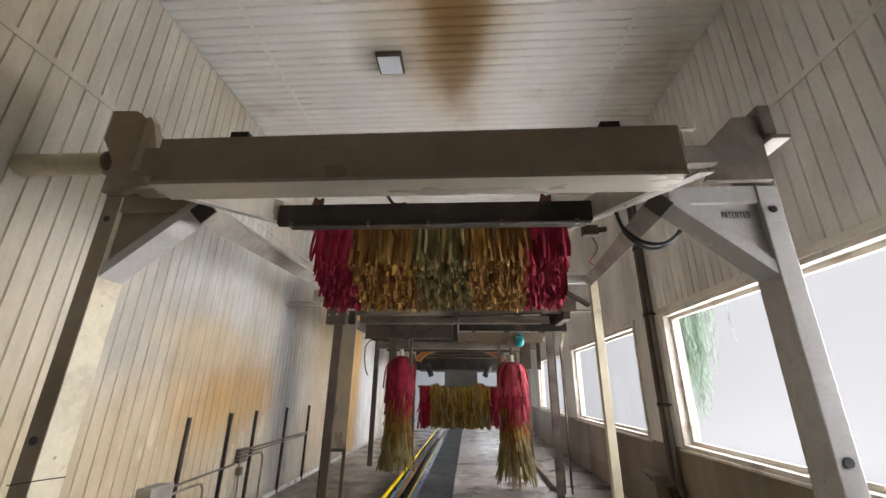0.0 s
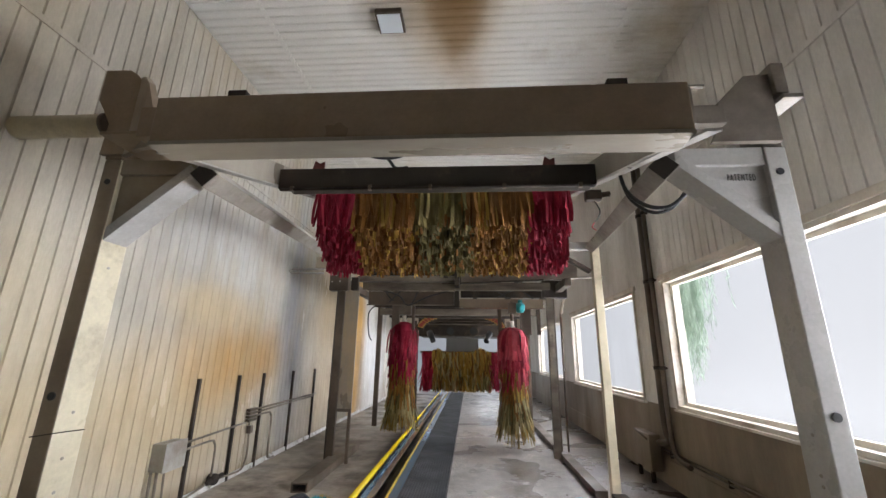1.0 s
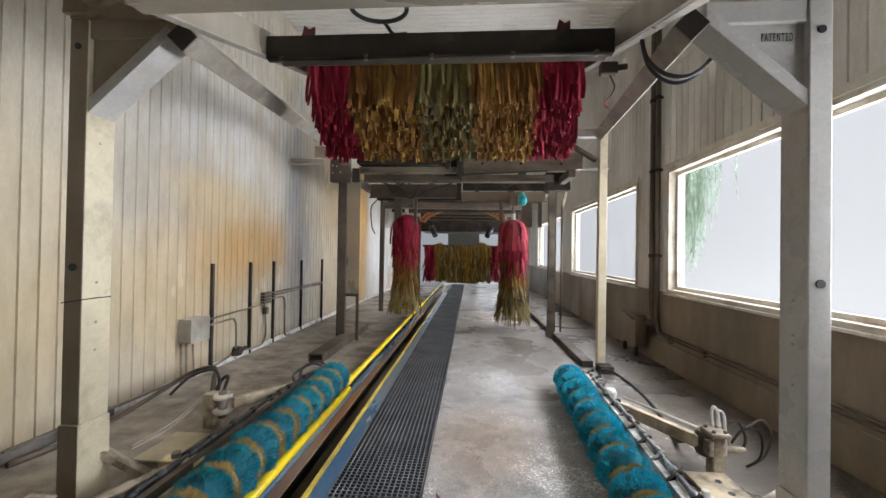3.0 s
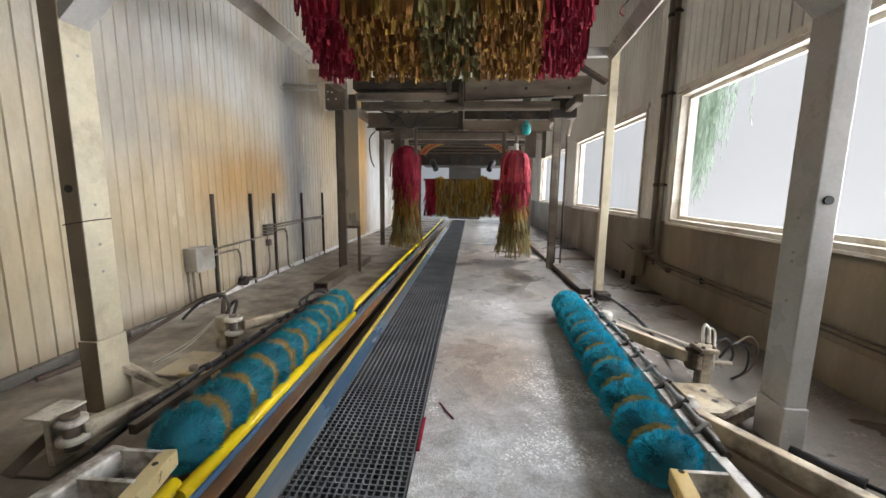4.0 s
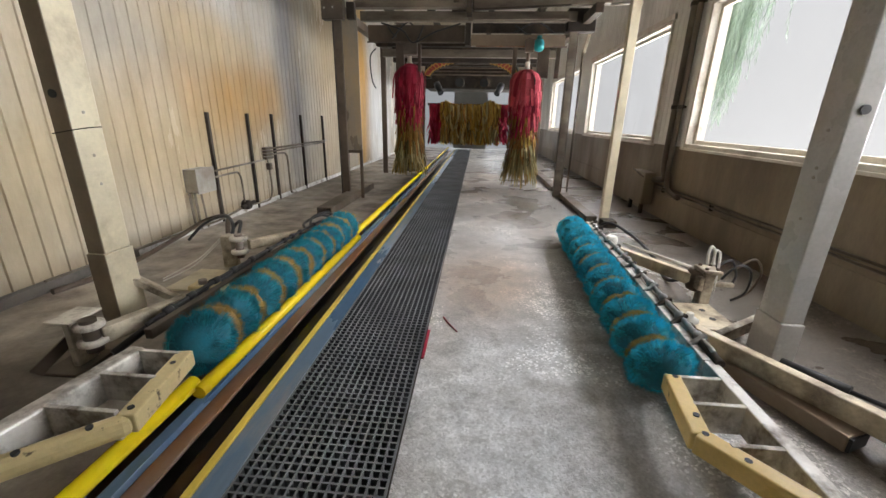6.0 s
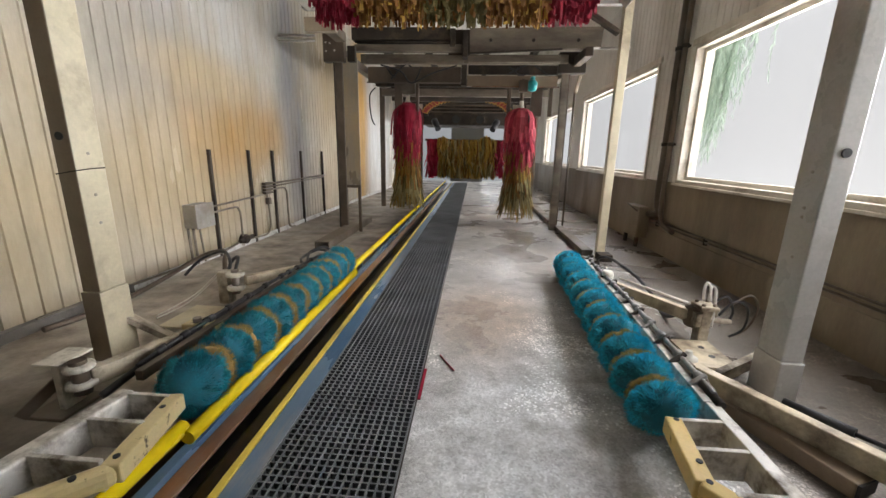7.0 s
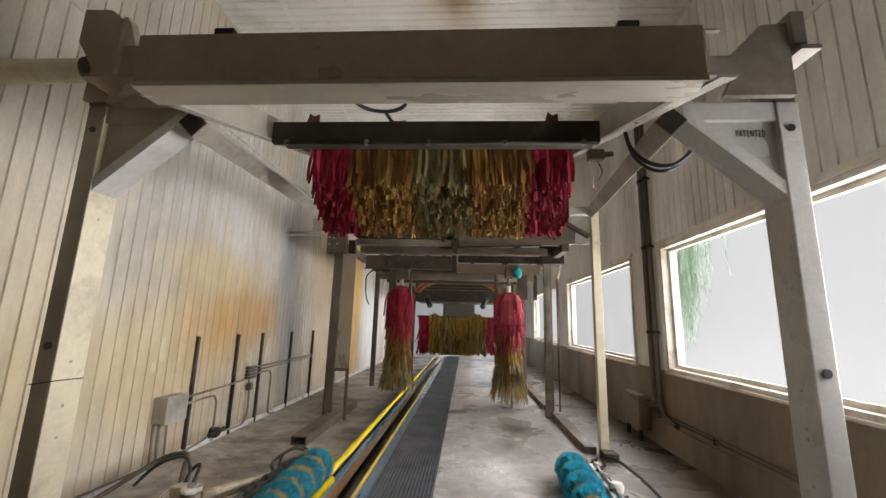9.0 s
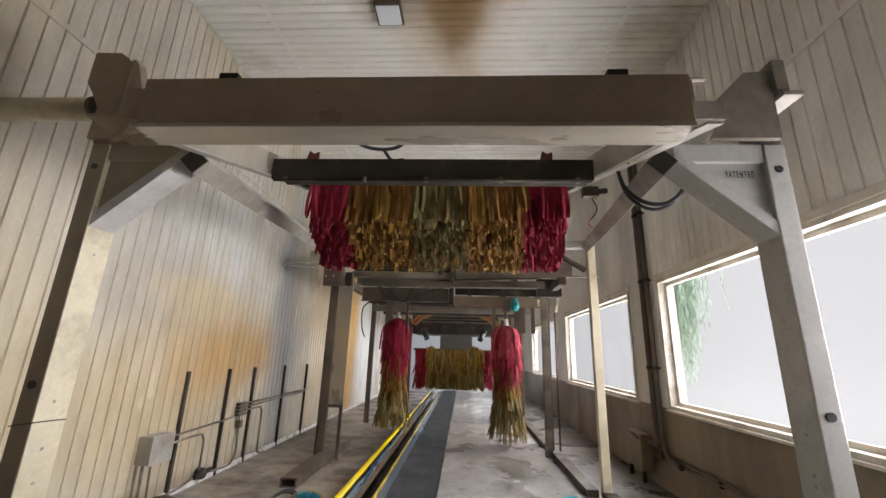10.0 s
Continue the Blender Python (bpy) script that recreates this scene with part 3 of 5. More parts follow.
for k, y in enumerate([2.0 + 3.66 * j for j in range(-2, 5)]):
    if shared is None:
        bm = bmesh.new()
        for i in range(17):
            x = -0.305 + i * CELL
            box(bm, x - 0.0047, x + 0.0047, 0.002, 3.655, -0.038, 0.0)
        for i in range(97):
            u = 0.004 + i * CELL
            if u < 3.655:
                box(bm, -0.309, 0.309, u - 0.0044, u + 0.0044, -0.036, -0.0006)
        shared = finish(bm, "grating_panel", GRATE)
    ob = new("grating_panel", shared)
    ob.parent = grating
    ob.location = (0, y - 2.0, 0.006)
part("bearer", boxes((0.309, 0.317, Y0, 20, -0.3, -0.002), (-0.312, -0.309, Y0, 20, -0.3, -0.004)), DARK_STEEL, grating)
solid("red_strip", boxes((0.3185, 0.336, 2.02, 2.36, 0.0005, 0.008)), RED, "short strip of red felt stuck beside the grating", "felt strip")
bm = bmesh.new()
tube(bm, curve_pts([(0.41, 2.56, 0.004), (0.46, 2.46, 0.006), (0.52, 2.36, 0.005)]), 0.005, 6)
solid("felt_scrap", bm, RED, "thin scrap of red felt lying on the concrete", "felt scrap")


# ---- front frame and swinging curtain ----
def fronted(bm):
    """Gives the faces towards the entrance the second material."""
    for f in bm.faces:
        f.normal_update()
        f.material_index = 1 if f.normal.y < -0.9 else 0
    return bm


frame_a = thing("curtain_portal", (0.3, 2.3, 0), "cream steel portal frame with corner gussets that carries the curtain", "steel frame")
for sx, xi, name in ((-1, -1.81, "L"), (1, 2.46, "R")):
    xo = xi + sx * 0.125
    # East side takes the greyed copy, its daylight tint held in the colour.
    PAINT = CREAM if sx < 0 else LIT_GREY_PAINT
    a, b = min(xi, xo), max(xi, xo)
    # West front faces get their shade from this darker copy.
    FRONT = GRIMED_SHADED if sx < 0 else LIT_GREY_PAINT
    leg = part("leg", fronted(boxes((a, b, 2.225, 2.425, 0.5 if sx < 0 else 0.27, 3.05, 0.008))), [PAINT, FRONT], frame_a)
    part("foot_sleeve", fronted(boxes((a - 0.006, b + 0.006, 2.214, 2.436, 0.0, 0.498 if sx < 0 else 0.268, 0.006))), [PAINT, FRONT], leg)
    holes = ((2.88, 0.022), (1.477, 0.024)) if sx > 0 else ((2.88, 0.02), (1.487, 0.024))
    for z, r in holes:
        x = (a + b) / 2
        bm = bmesh.new()
        lathe(bm, (x, 2.225, z), (x, 2.216, z), [(0, r), (1, r)], 16)
        part("hole_plug", bm, BLACK, leg, "black round plug")
    xf = xi - sx * 0.004
    for z in (0.892, 1.125, 1.177, 1.375, 1.93) if sx > 0 else (2.29, 1.387, 1.13, 0.95):
        bm = bmesh.new()
        lathe(bm, (xi + sx * 0.01, 2.32, z), (xf, 2.32, z), [(0, 0.015), (0.5, 0.015), (0.55, 0.010), (1, 0.009)], 12)
        part("bolt", bm, GALV, leg, "zinc bolt with washer")
    part("top_tube", boxes((min(xi, xi - sx * 0.54), max(xi, xi - sx * 0.54), 2.235, 2.425, 2.935, 3.056, 0.006)), DARK_CREAM if sx < 0 else PAINT, frame_a)
    dv = Vector((-sx * 0.54, 0, 0.48)).normalized()
    off = Vector((sx * dv.z, 0, abs(dv.x))) * 0.036
    part("brace", bars((Vector((xi, 2.325, 2.46)) + off - dv * 0.03, Vector((xi - sx * 0.54, 2.325, 2.94)) + off + dv * 0.02, 0.07, 0.186, (0, 1, 0), 0.004)), LIT_GREY_PAINT, frame_a)
    bm = bmesh.new()
    plate(bm, [(xi, 2.262, 2.5), (xi, 2.262, 2.936), (xi - sx * 0.48, 2.262, 2.936)], (0, 0.012, 0))
    gus = part("gusset", bm, DARK_CREAM if sx < 0 else PAINT, frame_a)
    if sx > 0:
        cu = bpy.data.curves.new("stencil", "FONT")
        cu.body, cu.size, cu.extrude, cu.align_x = "PATENTED", 0.064, 0.0008, "CENTER"
        cu.space_character = 1.5
        cu.materials.append(INK)
        tx = new("stencil", cu)
        tx.parent = gus
        tx.matrix_basis = Matrix.Translation((2.315 - 0.3, 2.259 - 2.3, 2.838)) @ pose(0, 0, 0, 90, 0, 0) @ Matrix.Diagonal((0.40, 1, 1, 1))
        tagged(tx, "black stencilled word")
    # long tube, set on edge, with a dark cap drawn as its shaded open end
    p0 = Vector((xi - sx * 0.625, 2.22, 2.925))
    p1 = Vector((2.42, 5.62, 3.34)) if sx > 0 else Vector((-1.66, 5.62, 3.32))
    lt = part("long_tube", bars((p0, p1, 0.135, 0.135, (0, 0, 1), 0.004, 45)), TUBE_GREY, frame_a, "weathered grey square tube set on edge")
    d = (p1 - p0).normalized()
    part("tube_mouth", bars((p0 - d * 0.003, p0 + d * 0.01, 0.124, 0.124, (0, 0, 1), 0, 45)), DARK_STEEL, lt, "dark cap painted as the shaded tube opening")
    # head bracket above the leg
    bm = bmesh.new()
    if sx > 0:
        plate(bm, [(2.13, 2.17, 3.062), (2.20, 2.17, 3.20), (2.20, 2.17, 3.34), (2.385, 2.17, 3.53), (2.54, 2.17, 3.54), (2.54, 2.17, 3.062)], (0, 0.04, 0))
        extra = (("link_tube", (1.70, 2.199, 2.12, 2.20, 3.16, 3.29, 0.006)), ("head_cap", (2.541, 2.62, 2.14, 2.36, 3.38, 3.60, 0.006)), ("cap_lip", (2.56, 2.68, 2.12, 2.36, 3.33, 3.36, 0.004)),
                 ("head_post", (2.46, 2.585, 2.24, 2.42, 3.052, 3.46, 0.006)), ("clip_angle", (1.693, 1.718, 1.64, 1.72, 2.86, 3.066, 0.003)), ("clip_lip", (1.70, 1.785, 1.64, 1.665, 3.068, 3.078, 0.002)))
    else:
        plate(bm, [(-1.06, 1.68, 2.83), (-1.06, 1.68, 3.09), (-1.28, 1.84, 3.14), (-1.42, 1.94, 3.34), (-1.55, 2.03, 3.52), (-1.70, 2.14, 3.66), (-1.80, 2.2, 3.70), (-1.80, 2.2, 3.06), (-1.5, 2.0, 3.0)], (0.02, 0.03, 0))
        bp = bmesh.new()
        plate(bp, [(-2.045, 2.17, 3.75), (-1.855, 2.17, 3.743), (-1.79, 2.17, 3.70), (-1.708, 2.17, 3.598), (-1.66, 2.17, 3.48), (-1.64, 2.17, 3.062), (-1.93, 2.17, 3.062), (-1.92, 2.17, 3.30), (-1.985, 2.17, 3.41), (-2.045, 2.17, 3.50)], (0, 0.03, 0))
        part("head_plate", bp, BROWN_STEEL, frame_a, "brown soiled head plate")
        bp = bmesh.new()
        # Dark bars on the face paint in the shade of three slots.
        for z in (2.9, 2.98, 3.04):
            box(bp, -1.10, -1.052, 1.655, 1.672, z - 0.012, z)
        part("slot", bp, DARK_STEEL, frame_a)
        extra = (("head_post", (-1.935, -1.81, 2.22, 2.42, 3.052, 3.68, 0.006)), ("clip_angle", (-1.16, -1.055, 1.64, 1.72, 2.86, 3.04, 0.004)), ("tie_plate", (-1.62, -1.30, 1.86, 2.2, 3.02, 3.04, 0.004)))
    part("head_bracket", bm, BROWN_STEEL if sx < 0 else HEAD_GREY, frame_a, "grimy folded steel bracket")
    for nm, dims in extra:
        part(nm, boxes(dims), BROWN_STEEL if sx < 0 else HEAD_GREY, frame_a)
# folded front beam
bm = boxes((-1.05, 1.69, 1.61, 1.66, 2.812, 3.075, 0.006))
part("front_beam", bm, BROWN_STEEL, frame_a, "brown soiled folded beam")
part("beam_soffit", boxes((-1.05, 1.69, 1.605, 1.785, 2.787, 2.811, 0.004)), SOFFIT, frame_a, "bright worn underside")
part("beam_back", boxes((-1.05, 1.69, 1.745, 1.785, 2.812, 2.90, 0.005)), BROWN_STEEL, frame_a)
for x in (-0.62, 1.36):
    part("lug", boxes((x - 0.05, x + 0.05, 1.62, 1.7, 3.07, 3.115, 0.004)), DARK_STEEL, frame_a)

bm = bmesh.new()
tube(bm, [(-0.07 + 0.2 * math.cos(a), 2.68 + 0.17 * math.sin(a), 3.36) for a in (2 * math.pi * k / 28 for k in range(29))], 0.016, 8)
tube(bm, curve_pts([(-0.07, 2.85, 3.36), (-0.05, 2.88, 3.34), (0.0, 2.89, 3.285), (0.1, 2.895, 3.292)]), 0.014, 8)
solid("coiled_hose", bm, BLACK, "black hose coiled on the cross beam above the curtain", "hose")

swing = thing("swing_carriage", (0.3, 2.9, 3.2), "tilted steel carriage that holds the wash curtain under the beam", "carriage")
for x in (-1.03, 1.67):
    part("side_rail", bars(((x, 1.69, 2.895), (x, 4.15, 3.60), 0.05, 0.19, (0, 0, 1), 0.005)), SOFFIT, swing, "tan worn side rail")
for x in (-1.03, 1.67):
    part("rail_flange", bars(((x + (0.05 if x > 0 else 0), 1.53 if x > 0 else 1.69, 2.755 if x > 0 else 2.79), (x, 4.15, 3.495), 0.07, 0.012, (0, 0, 1), 0.002)), GALV, swing)
part("cross_beam", boxes((-1.0, 1.64, 2.86, 2.93, 3.10, 3.28, 0.006)), DARK_STEEL, swing, "dark soiled cross beam")
part("cross_flange", boxes((-0.9, 1.6, 2.84, 2.96, 3.085, 3.10, 0.003)), DARK_STEEL, swing)
part("spray_pipe", tubes(([(-0.96, 2.83, 3.075), (1.60, 2.83, 3.075)], 0.013, 8)), DARK_STEEL, swing, "thin dark spray pipe")
for x in (-0.86, -0.2, 0.3, 0.9, 1.5):
    part("pipe_clip", boxes((x - 0.014, x + 0.014, 2.815, 2.85, 3.06, 3.102, 0.003)), GREY_STEEL, swing)
for k in range(6):
    y, z = 3.40 + k * 0.12, 3.42 + k * 0.036
    part("hanger_rod", tubes(([(-1.02, y, z), (1.66, y, z)], 0.016, 8)), GALV, swing)
for x in (-0.72, 1.22):
    bm = bmesh.new()
    plate(bm, [(x, 2.87, 3.28), (x + 0.1, 2.87, 3.28), (x + 0.1, 2.87, 3.35), (x + 0.06, 2.87, 3.33), (x + 0.02, 2.87, 3.36)], (0, 0.02, 0))
    part("clip", bm, RUSTY_RED, swing)


def strip(rng, width, thick=0.0014, seg=6, flare=0.035):
    """A hanging felt strip, one metre long from z = 0 down, with a slight twist and sway."""
    bm = bmesh.new()
    ph, am, tw = rng.uniform(0, 6.28), rng.uniform(0.3, 1.0), rng.uniform(-0.5, 0.5)
    rings = []
    for k in range(seg + 1):
        t = k / seg
        cx, cy = flare * am * math.sin(ph + 2.4 * t) * t, flare * am * math.cos(ph * 1.7 + 2.9 * t) * t
        a = tw * t * 1.6 + 0.4 * math.sin(ph + 5 * t)
        w = width * (1.0 - 0.2 * max(0, t - 0.7) / 0.3 + 0.08 * math.sin(ph + 9 * t)) / 2
        c, s = math.cos(a), math.sin(a)
        slant = rng.uniform(-0.9, 0.9) if k == seg else 0
        rings.append([bm.verts.new((cx + c * u - s * v, cy + s * u + c * v, -t + slant * u)) for u, v in ((-w, -thick), (w, -thick), (w, thick), (-w, thick))])
    for a, b in zip(rings, rings[1:]):
        for k in range(4):
            bm.faces.new((a[k], a[(k + 1) % 4], b[(k + 1) % 4], b[k]))
    bm.faces.new(rings[0][::-1])
    bm.faces.new(rings[-1])
    return bm


rng = random.Random(7)
STRIPS = {m.name: [finish(strip(rng, rng.uniform(0.026, 0.042)), "strip", m) for _ in range(9)] for m in (RED, OCHRE, GOLD, OLIVE)}


def band_color(u, rng):
    """Felt colour at a share u of the curtain's width."""
    u += rng.uniform(-0.007, 0.007)
    if u < 0.15 or u > 0.845:
        return RED
    if 0.40 < u < 0.62:
        return OLIVE if rng.random() < 0.86 else OCHRE
    return OCHRE if rng.random() < 0.82 else GOLD


curtain = thing("wash_curtain", (0.35, 3.75, 3.5), "hanging wash curtain of red, ochre and olive felt strips", "wash curtain")
rest = {}
for row in range(22):
    y, top = 3.37 + row * 0.0305, 3.42 + row * 0.009
    x0, x1 = -0.87 - row * 0.001, 1.55 + row * 0.0025
    count = 144
    for k in range(count):
        u = (k + 0.5 + rng.uniform(-0.35, 0.35)) / count
        m = band_color(u, rng)
        if k % 3 == 0:
            clump = rng.triangular(-0.02, 0.035, 0.0) if rng.random() < (0.55 if row < 12 else 0.85) else rng.uniform(0.0, 0.26)
            lean_x, lean_y = rng.uniform(-1.4, 1.4), rng.uniform(-1.2, 1.2)
        bottom = 2.93 - row * 0.0168 + clump + rng.uniform(-0.015, 0.015)
        at = Matrix.Translation((x0 + u * (x1 - x0) - 0.35, y - 3.75 + rng.uniform(-0.02, 0.02), top - 3.5)) @ pose(0, 0, 0, lean_y + rng.uniform(-0.5, 0.5), lean_x + rng.uniform(-0.5, 0.5), rng.uniform(-30, 30)) @ Matrix.Diagonal((1.02, 1, top - bottom, 1))
        if row < 3:
            ob = new("felt_strip", rng.choice(STRIPS[m.name]))
            ob.parent = curtain
            ob.matrix_basis = at
        else:
            rest.setdefault(m.name, (m, bmesh.new()))
            me = rng.choice(STRIPS[m.name]).copy()
            me.transform(at)
            rest[m.name][1].from_mesh(me)
            bpy.data.meshes.remove(me)
for m, bm in rest.values():
    ob = new("felt_layer", finish(bm, "felt_layer", m))
    ob.parent = curtain
    tagged(ob, kind="stuff")


# ---- tyre brushes beside the track ----
def lobed_brush(owner, p, q, lobes, radius, lean, turn, rng, fibre, blue, gold, ring, sharp, clump):
    """Round lobes of fibre along a shaft from p to q with gold rings between them: a core coloured for the shade
    between bristles, and tufts of long fine bristles that splay from the shaft.
    """
    p, q = Vector(p), Vector(q)
    step = (q - p) / lobes
    along = step.normalized()
    for k in range(lobes):
        a = p + step * k
        big = radius * rng.uniform(0.95, 1.04)
        for name, m, deep, s0, s1, r1, flat, count, lab in (("fibre_lobe", fibre, BLUE_SHADE, *blue, big, sharp, 9000, "blue bristle lobe"), ("fibre_ring", GOLD_FIBRE, GOLD_SHADE, *gold, big * ring, sharp * 0.9, 3600, "gold bristle ring")):
            bm = bmesh.new()
            n = 28
            wide = step.length * (s1 - s0)

            def at(t, ang, r):
                return a + step * (s0 + t * (s1 - s0)) + Vector((r * math.cos(ang), r * (lean * math.sin(ang) + turn * math.cos(ang)), r * math.sin(ang)))

            def rad(t):
                return 0.03 + (r1 - 0.03) * math.sin(math.pi * (0.01 + 0.98 * t)) ** flat

            rings = []
            for t in (0, 0.06, 0.14, 0.26, 0.4, 0.5, 0.6, 0.74, 0.86, 0.94, 1):
                rings.append([bm.verts.new(at(t, 2 * math.pi * j / n, rad(t) * (0.90 - 0.12 * clump))) for j in range(n)])
            for u, v in zip(rings, rings[1:]):
                for j in range(n):
                    bm.faces.new((u[j], u[(j + 1) % n], v[(j + 1) % n], v[j])).smooth = True
            bm.faces.new(rings[0][::-1])
            bm.faces.new(rings[-1])
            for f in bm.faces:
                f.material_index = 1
            tufts = [(rng.random(), rng.uniform(0, 2 * math.pi), rng.uniform(0.90, 1.06), rng.uniform(-0.1, 0.1)) for _ in range(150)]
            for _ in range(count):
                t0, a0, reach, splay = rng.choice(tufts)
                t = min(1, max(0, t0 + rng.gauss(0, 0.10)))
                ang = a0 + rng.gauss(0, 0.12)
                t1, a1 = t + (t0 - t) * 0.6 * clump, ang + (a0 - ang) * 0.6 * clump
                tip = at(min(1, max(0, t1)), a1, rad(t) * (1 + (reach - 1) * clump) * rng.uniform(0.95, 1.05)) + along * splay * wide * 0.5 * clump
                root = at(0.5 + (t - 0.5) * 0.8, ang, rad(t) * (0.76 - 0.10 * clump))
                side = (tip - root).cross(along).normalized() * 0.0022 + along * rng.uniform(-0.0014, 0.0014)
                bm.faces.new([bm.verts.new(v) for v in (root + side, root - side, tip)])
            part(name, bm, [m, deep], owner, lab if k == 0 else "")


def knuckle_line(pts, r, every):
    """A hose with couplings at even steps."""
    bm = bmesh.new()
    pts = curve_pts(pts)
    tube(bm, pts, r, 8)
    left = 0.0
    for a, b in zip(pts, pts[1:]):
        left += (b - a).length
        if left > every:
            left = 0
            d = (b - a).normalized()
            lathe(bm, a - d * 0.03, a + d * 0.03, [(0, r * 1.2), (0.15, r * 1.75), (0.85, r * 1.75), (1, r * 1.2)], 8)
    return bm


rng = random.Random(3)
brush_w = thing("tyre_brush", (-0.93, 3.1, 0), "long blue and gold tyre brush beside the yellow rail", "tyre brush", "tyre brushes")
lobed_brush(brush_w, (-0.885, 1.69, 0.182), (-0.915, 4.40, 0.175), 10, 0.194, 0.25, 0.2, rng, BLUE_FIBRE, (-0.14, 0.80), (0.46, 1.02), 0.92, 0.85, 0.6)
part("shaft", tubes(([(-0.886, 1.80, 0.18), (-0.92, 4.62, 0.175)], 0.022, 12)), ALU, brush_w)
bm = bmesh.new()
lathe(bm, (-0.905, 4.36, 0.18), (-0.905, 4.52, 0.18), [(0, 0.05), (0.6, 0.05), (1, 0.03)], 14)
part("end_cap", bm, BLUE_STEEL, brush_w, "blue end cap")

brush_e = thing("tyre_brush", (1.66, 3.3, 0), "long blue and gold tyre brush, painted lit, along the concrete", "tyre brush", "tyre brushes")
lobed_brush(brush_e, (1.60, 1.72, 0.18), (1.785, 4.80, 0.172), 11, 0.186, -0.3, 0.0, rng, LIT_FIBRE, (-0.10, 0.90), (0.66, 1.04), 0.80, 0.68, 0.5)
part("shaft", tubes(([(1.60, 1.85, 0.195), (1.786, 4.92, 0.195)], 0.022, 12)), ALU, brush_e)
bm = bmesh.new()
lathe(bm, (1.778, 4.78, 0.195), (1.784, 4.88, 0.195), [(0, 0.05), (0.6, 0.05), (1, 0.03)], 14)
part("end_cap", bm, BLUE_STEEL, brush_e, "blue end cap")

# carriers: backing bar, guard, arms and pivots
car_e = thing("brush_carrier", (2.0, 2.4, 0), "dirty aluminium swing carrier of a tyre brush with yellow guard", "brush carrier", "brush carriers")
part("backing_bar", bars(((1.815, 1.80, 0.225), (1.99, 4.75, 0.215), 0.045, 0.06)), ALU, car_e, "pale aluminium bar")
part("hose_line", knuckle_line([(1.865, 1.84, 0.27), (1.90, 2.5, 0.275), (1.95, 3.3, 0.27), (1.98, 4.2, 0.26), (2.03, 4.7, 0.25)], 0.016, 0.21), TUBE_STEEL, car_e, "zinc tube with couplings")
part("hose_line", knuckle_line([(1.90, 1.9, 0.25), (1.955, 2.9, 0.245), (2.0, 3.9, 0.24), (2.03, 4.5, 0.24)], 0.012, 0.11), GREY_STEEL, car_e)
g = part("guard_bar", bars(((1.585, 1.67, 0.205), (1.525, 1.285, 0.20), 0.075, 0.085, (0, 0, 1), 0.008)), GUARD_YELLOW, car_e, "chipped yellow guard bar")
part("guard_bar", bars(((1.523, 1.30, 0.199), (1.88, 0.86, 0.199), 0.075, 0.085, (0, 0, 1), 0.008)), GUARD_YELLOW, car_e, "chipped yellow guard bar")
# Black discs on the closed bar, coloured as shaded bolt holes.
for dx, dy in ((0.005, -0.1), (-0.03, -0.36), (-0.045, -0.46), (0.04, -0.58)):
    bm = bmesh.new()
    top = 0.2495 if dy > -0.45 else 0.2435
    lathe(bm, (1.585 + dx, 1.75 + dy, 0.235), (1.585 + dx, 1.75 + dy, top), [(0, 0.013), (1, 0.013)], 10)
    part("bolt_hole", bm, BLACK, g)
part("inner_bar", bars(((1.835, 1.92, 0.18), (1.815, 0.80, 0.175), 0.06, 0.14, (0, 0, 1), 0.006)), ALU, car_e, "scuffed aluminium bar")
for y, xa, xb in ((1.66, 1.61, 1.82), (1.47, 1.57, 1.81), (1.24, 1.605, 1.81)):
    part("rung", bars(((xa, y, 0.172), (xb, y, 0.172), 0.022, 0.145, (0, 0, 1), 0.003)), ALU, car_e)
part("swing_arm", bars(((2.0, 2.30, 0.145), (2.47, 1.47, 0.145), 0.07, 0.11, (0, 0, 1), 0.008)), ARM_CREAM, car_e, "cream swing arm")
bm = bmesh.new()
lathe(bm, (2.49, 1.43, 0.06), (2.49, 1.43, 0.25), [(0, 0.07), (0.12, 0.085), (0.3, 0.05), (0.7, 0.05), (0.88, 0.085), (1, 0.07)], 18)
part("pivot", bm, PVC, car_e, "white pivot bush")
bm = bmesh.new()
lathe(bm, (2.0, 2.34, 0.15), (2.0, 2.34, 0.255), [(0, 0.05), (0.1, 0.055), (0.6, 0.055), (0.65, 0.025), (1, 0.02)], 18)
part("pivot", bm, PVC, car_e, "white pivot bush")
part("pivot_cap", boxes((1.94, 2.10, 2.25, 2.46, 0.10, 0.149, 0.008)), GRIMY_CREAM, car_e)
part("swing_arm", bars(((2.02, 3.80, 0.19), (2.40, 3.06, 0.20), 0.06, 0.10, (0, 0, 1), 0.008)), ARM_CREAM, car_e, "cream swing arm")
part("arm_pipe", tubes(([(2.10, 3.84, 0.255), (2.46, 3.12, 0.265)], 0.012, 8)), PVC, car_e)
bm = bmesh.new()
lathe(bm, (2.0, 3.9, 0.14), (2.0, 3.9, 0.31), [(0, 0.05), (0.1, 0.065), (0.5, 0.05), (0.8, 0.06), (1, 0.045)], 16)
part("pivot", bm, PVC, car_e, "white pivot bush")
part("base_plate", boxes((2.18, 2.46, 2.50, 2.92, 0.035, 0.06, 0.004)), ARM_CREAM, car_e, "cream base plate with two holes")
bm = bmesh.new()
# The two holes are black discs, their shade put in as colour.
for y in (2.66, 2.80):
    bm = bmesh.new()
    lathe(bm, (2.35, y, 0.06), (2.35, y, 0.0625), [(0, 0.022), (1, 0.022)], 12)
    part("plate_hole", bm, BLACK, car_e)
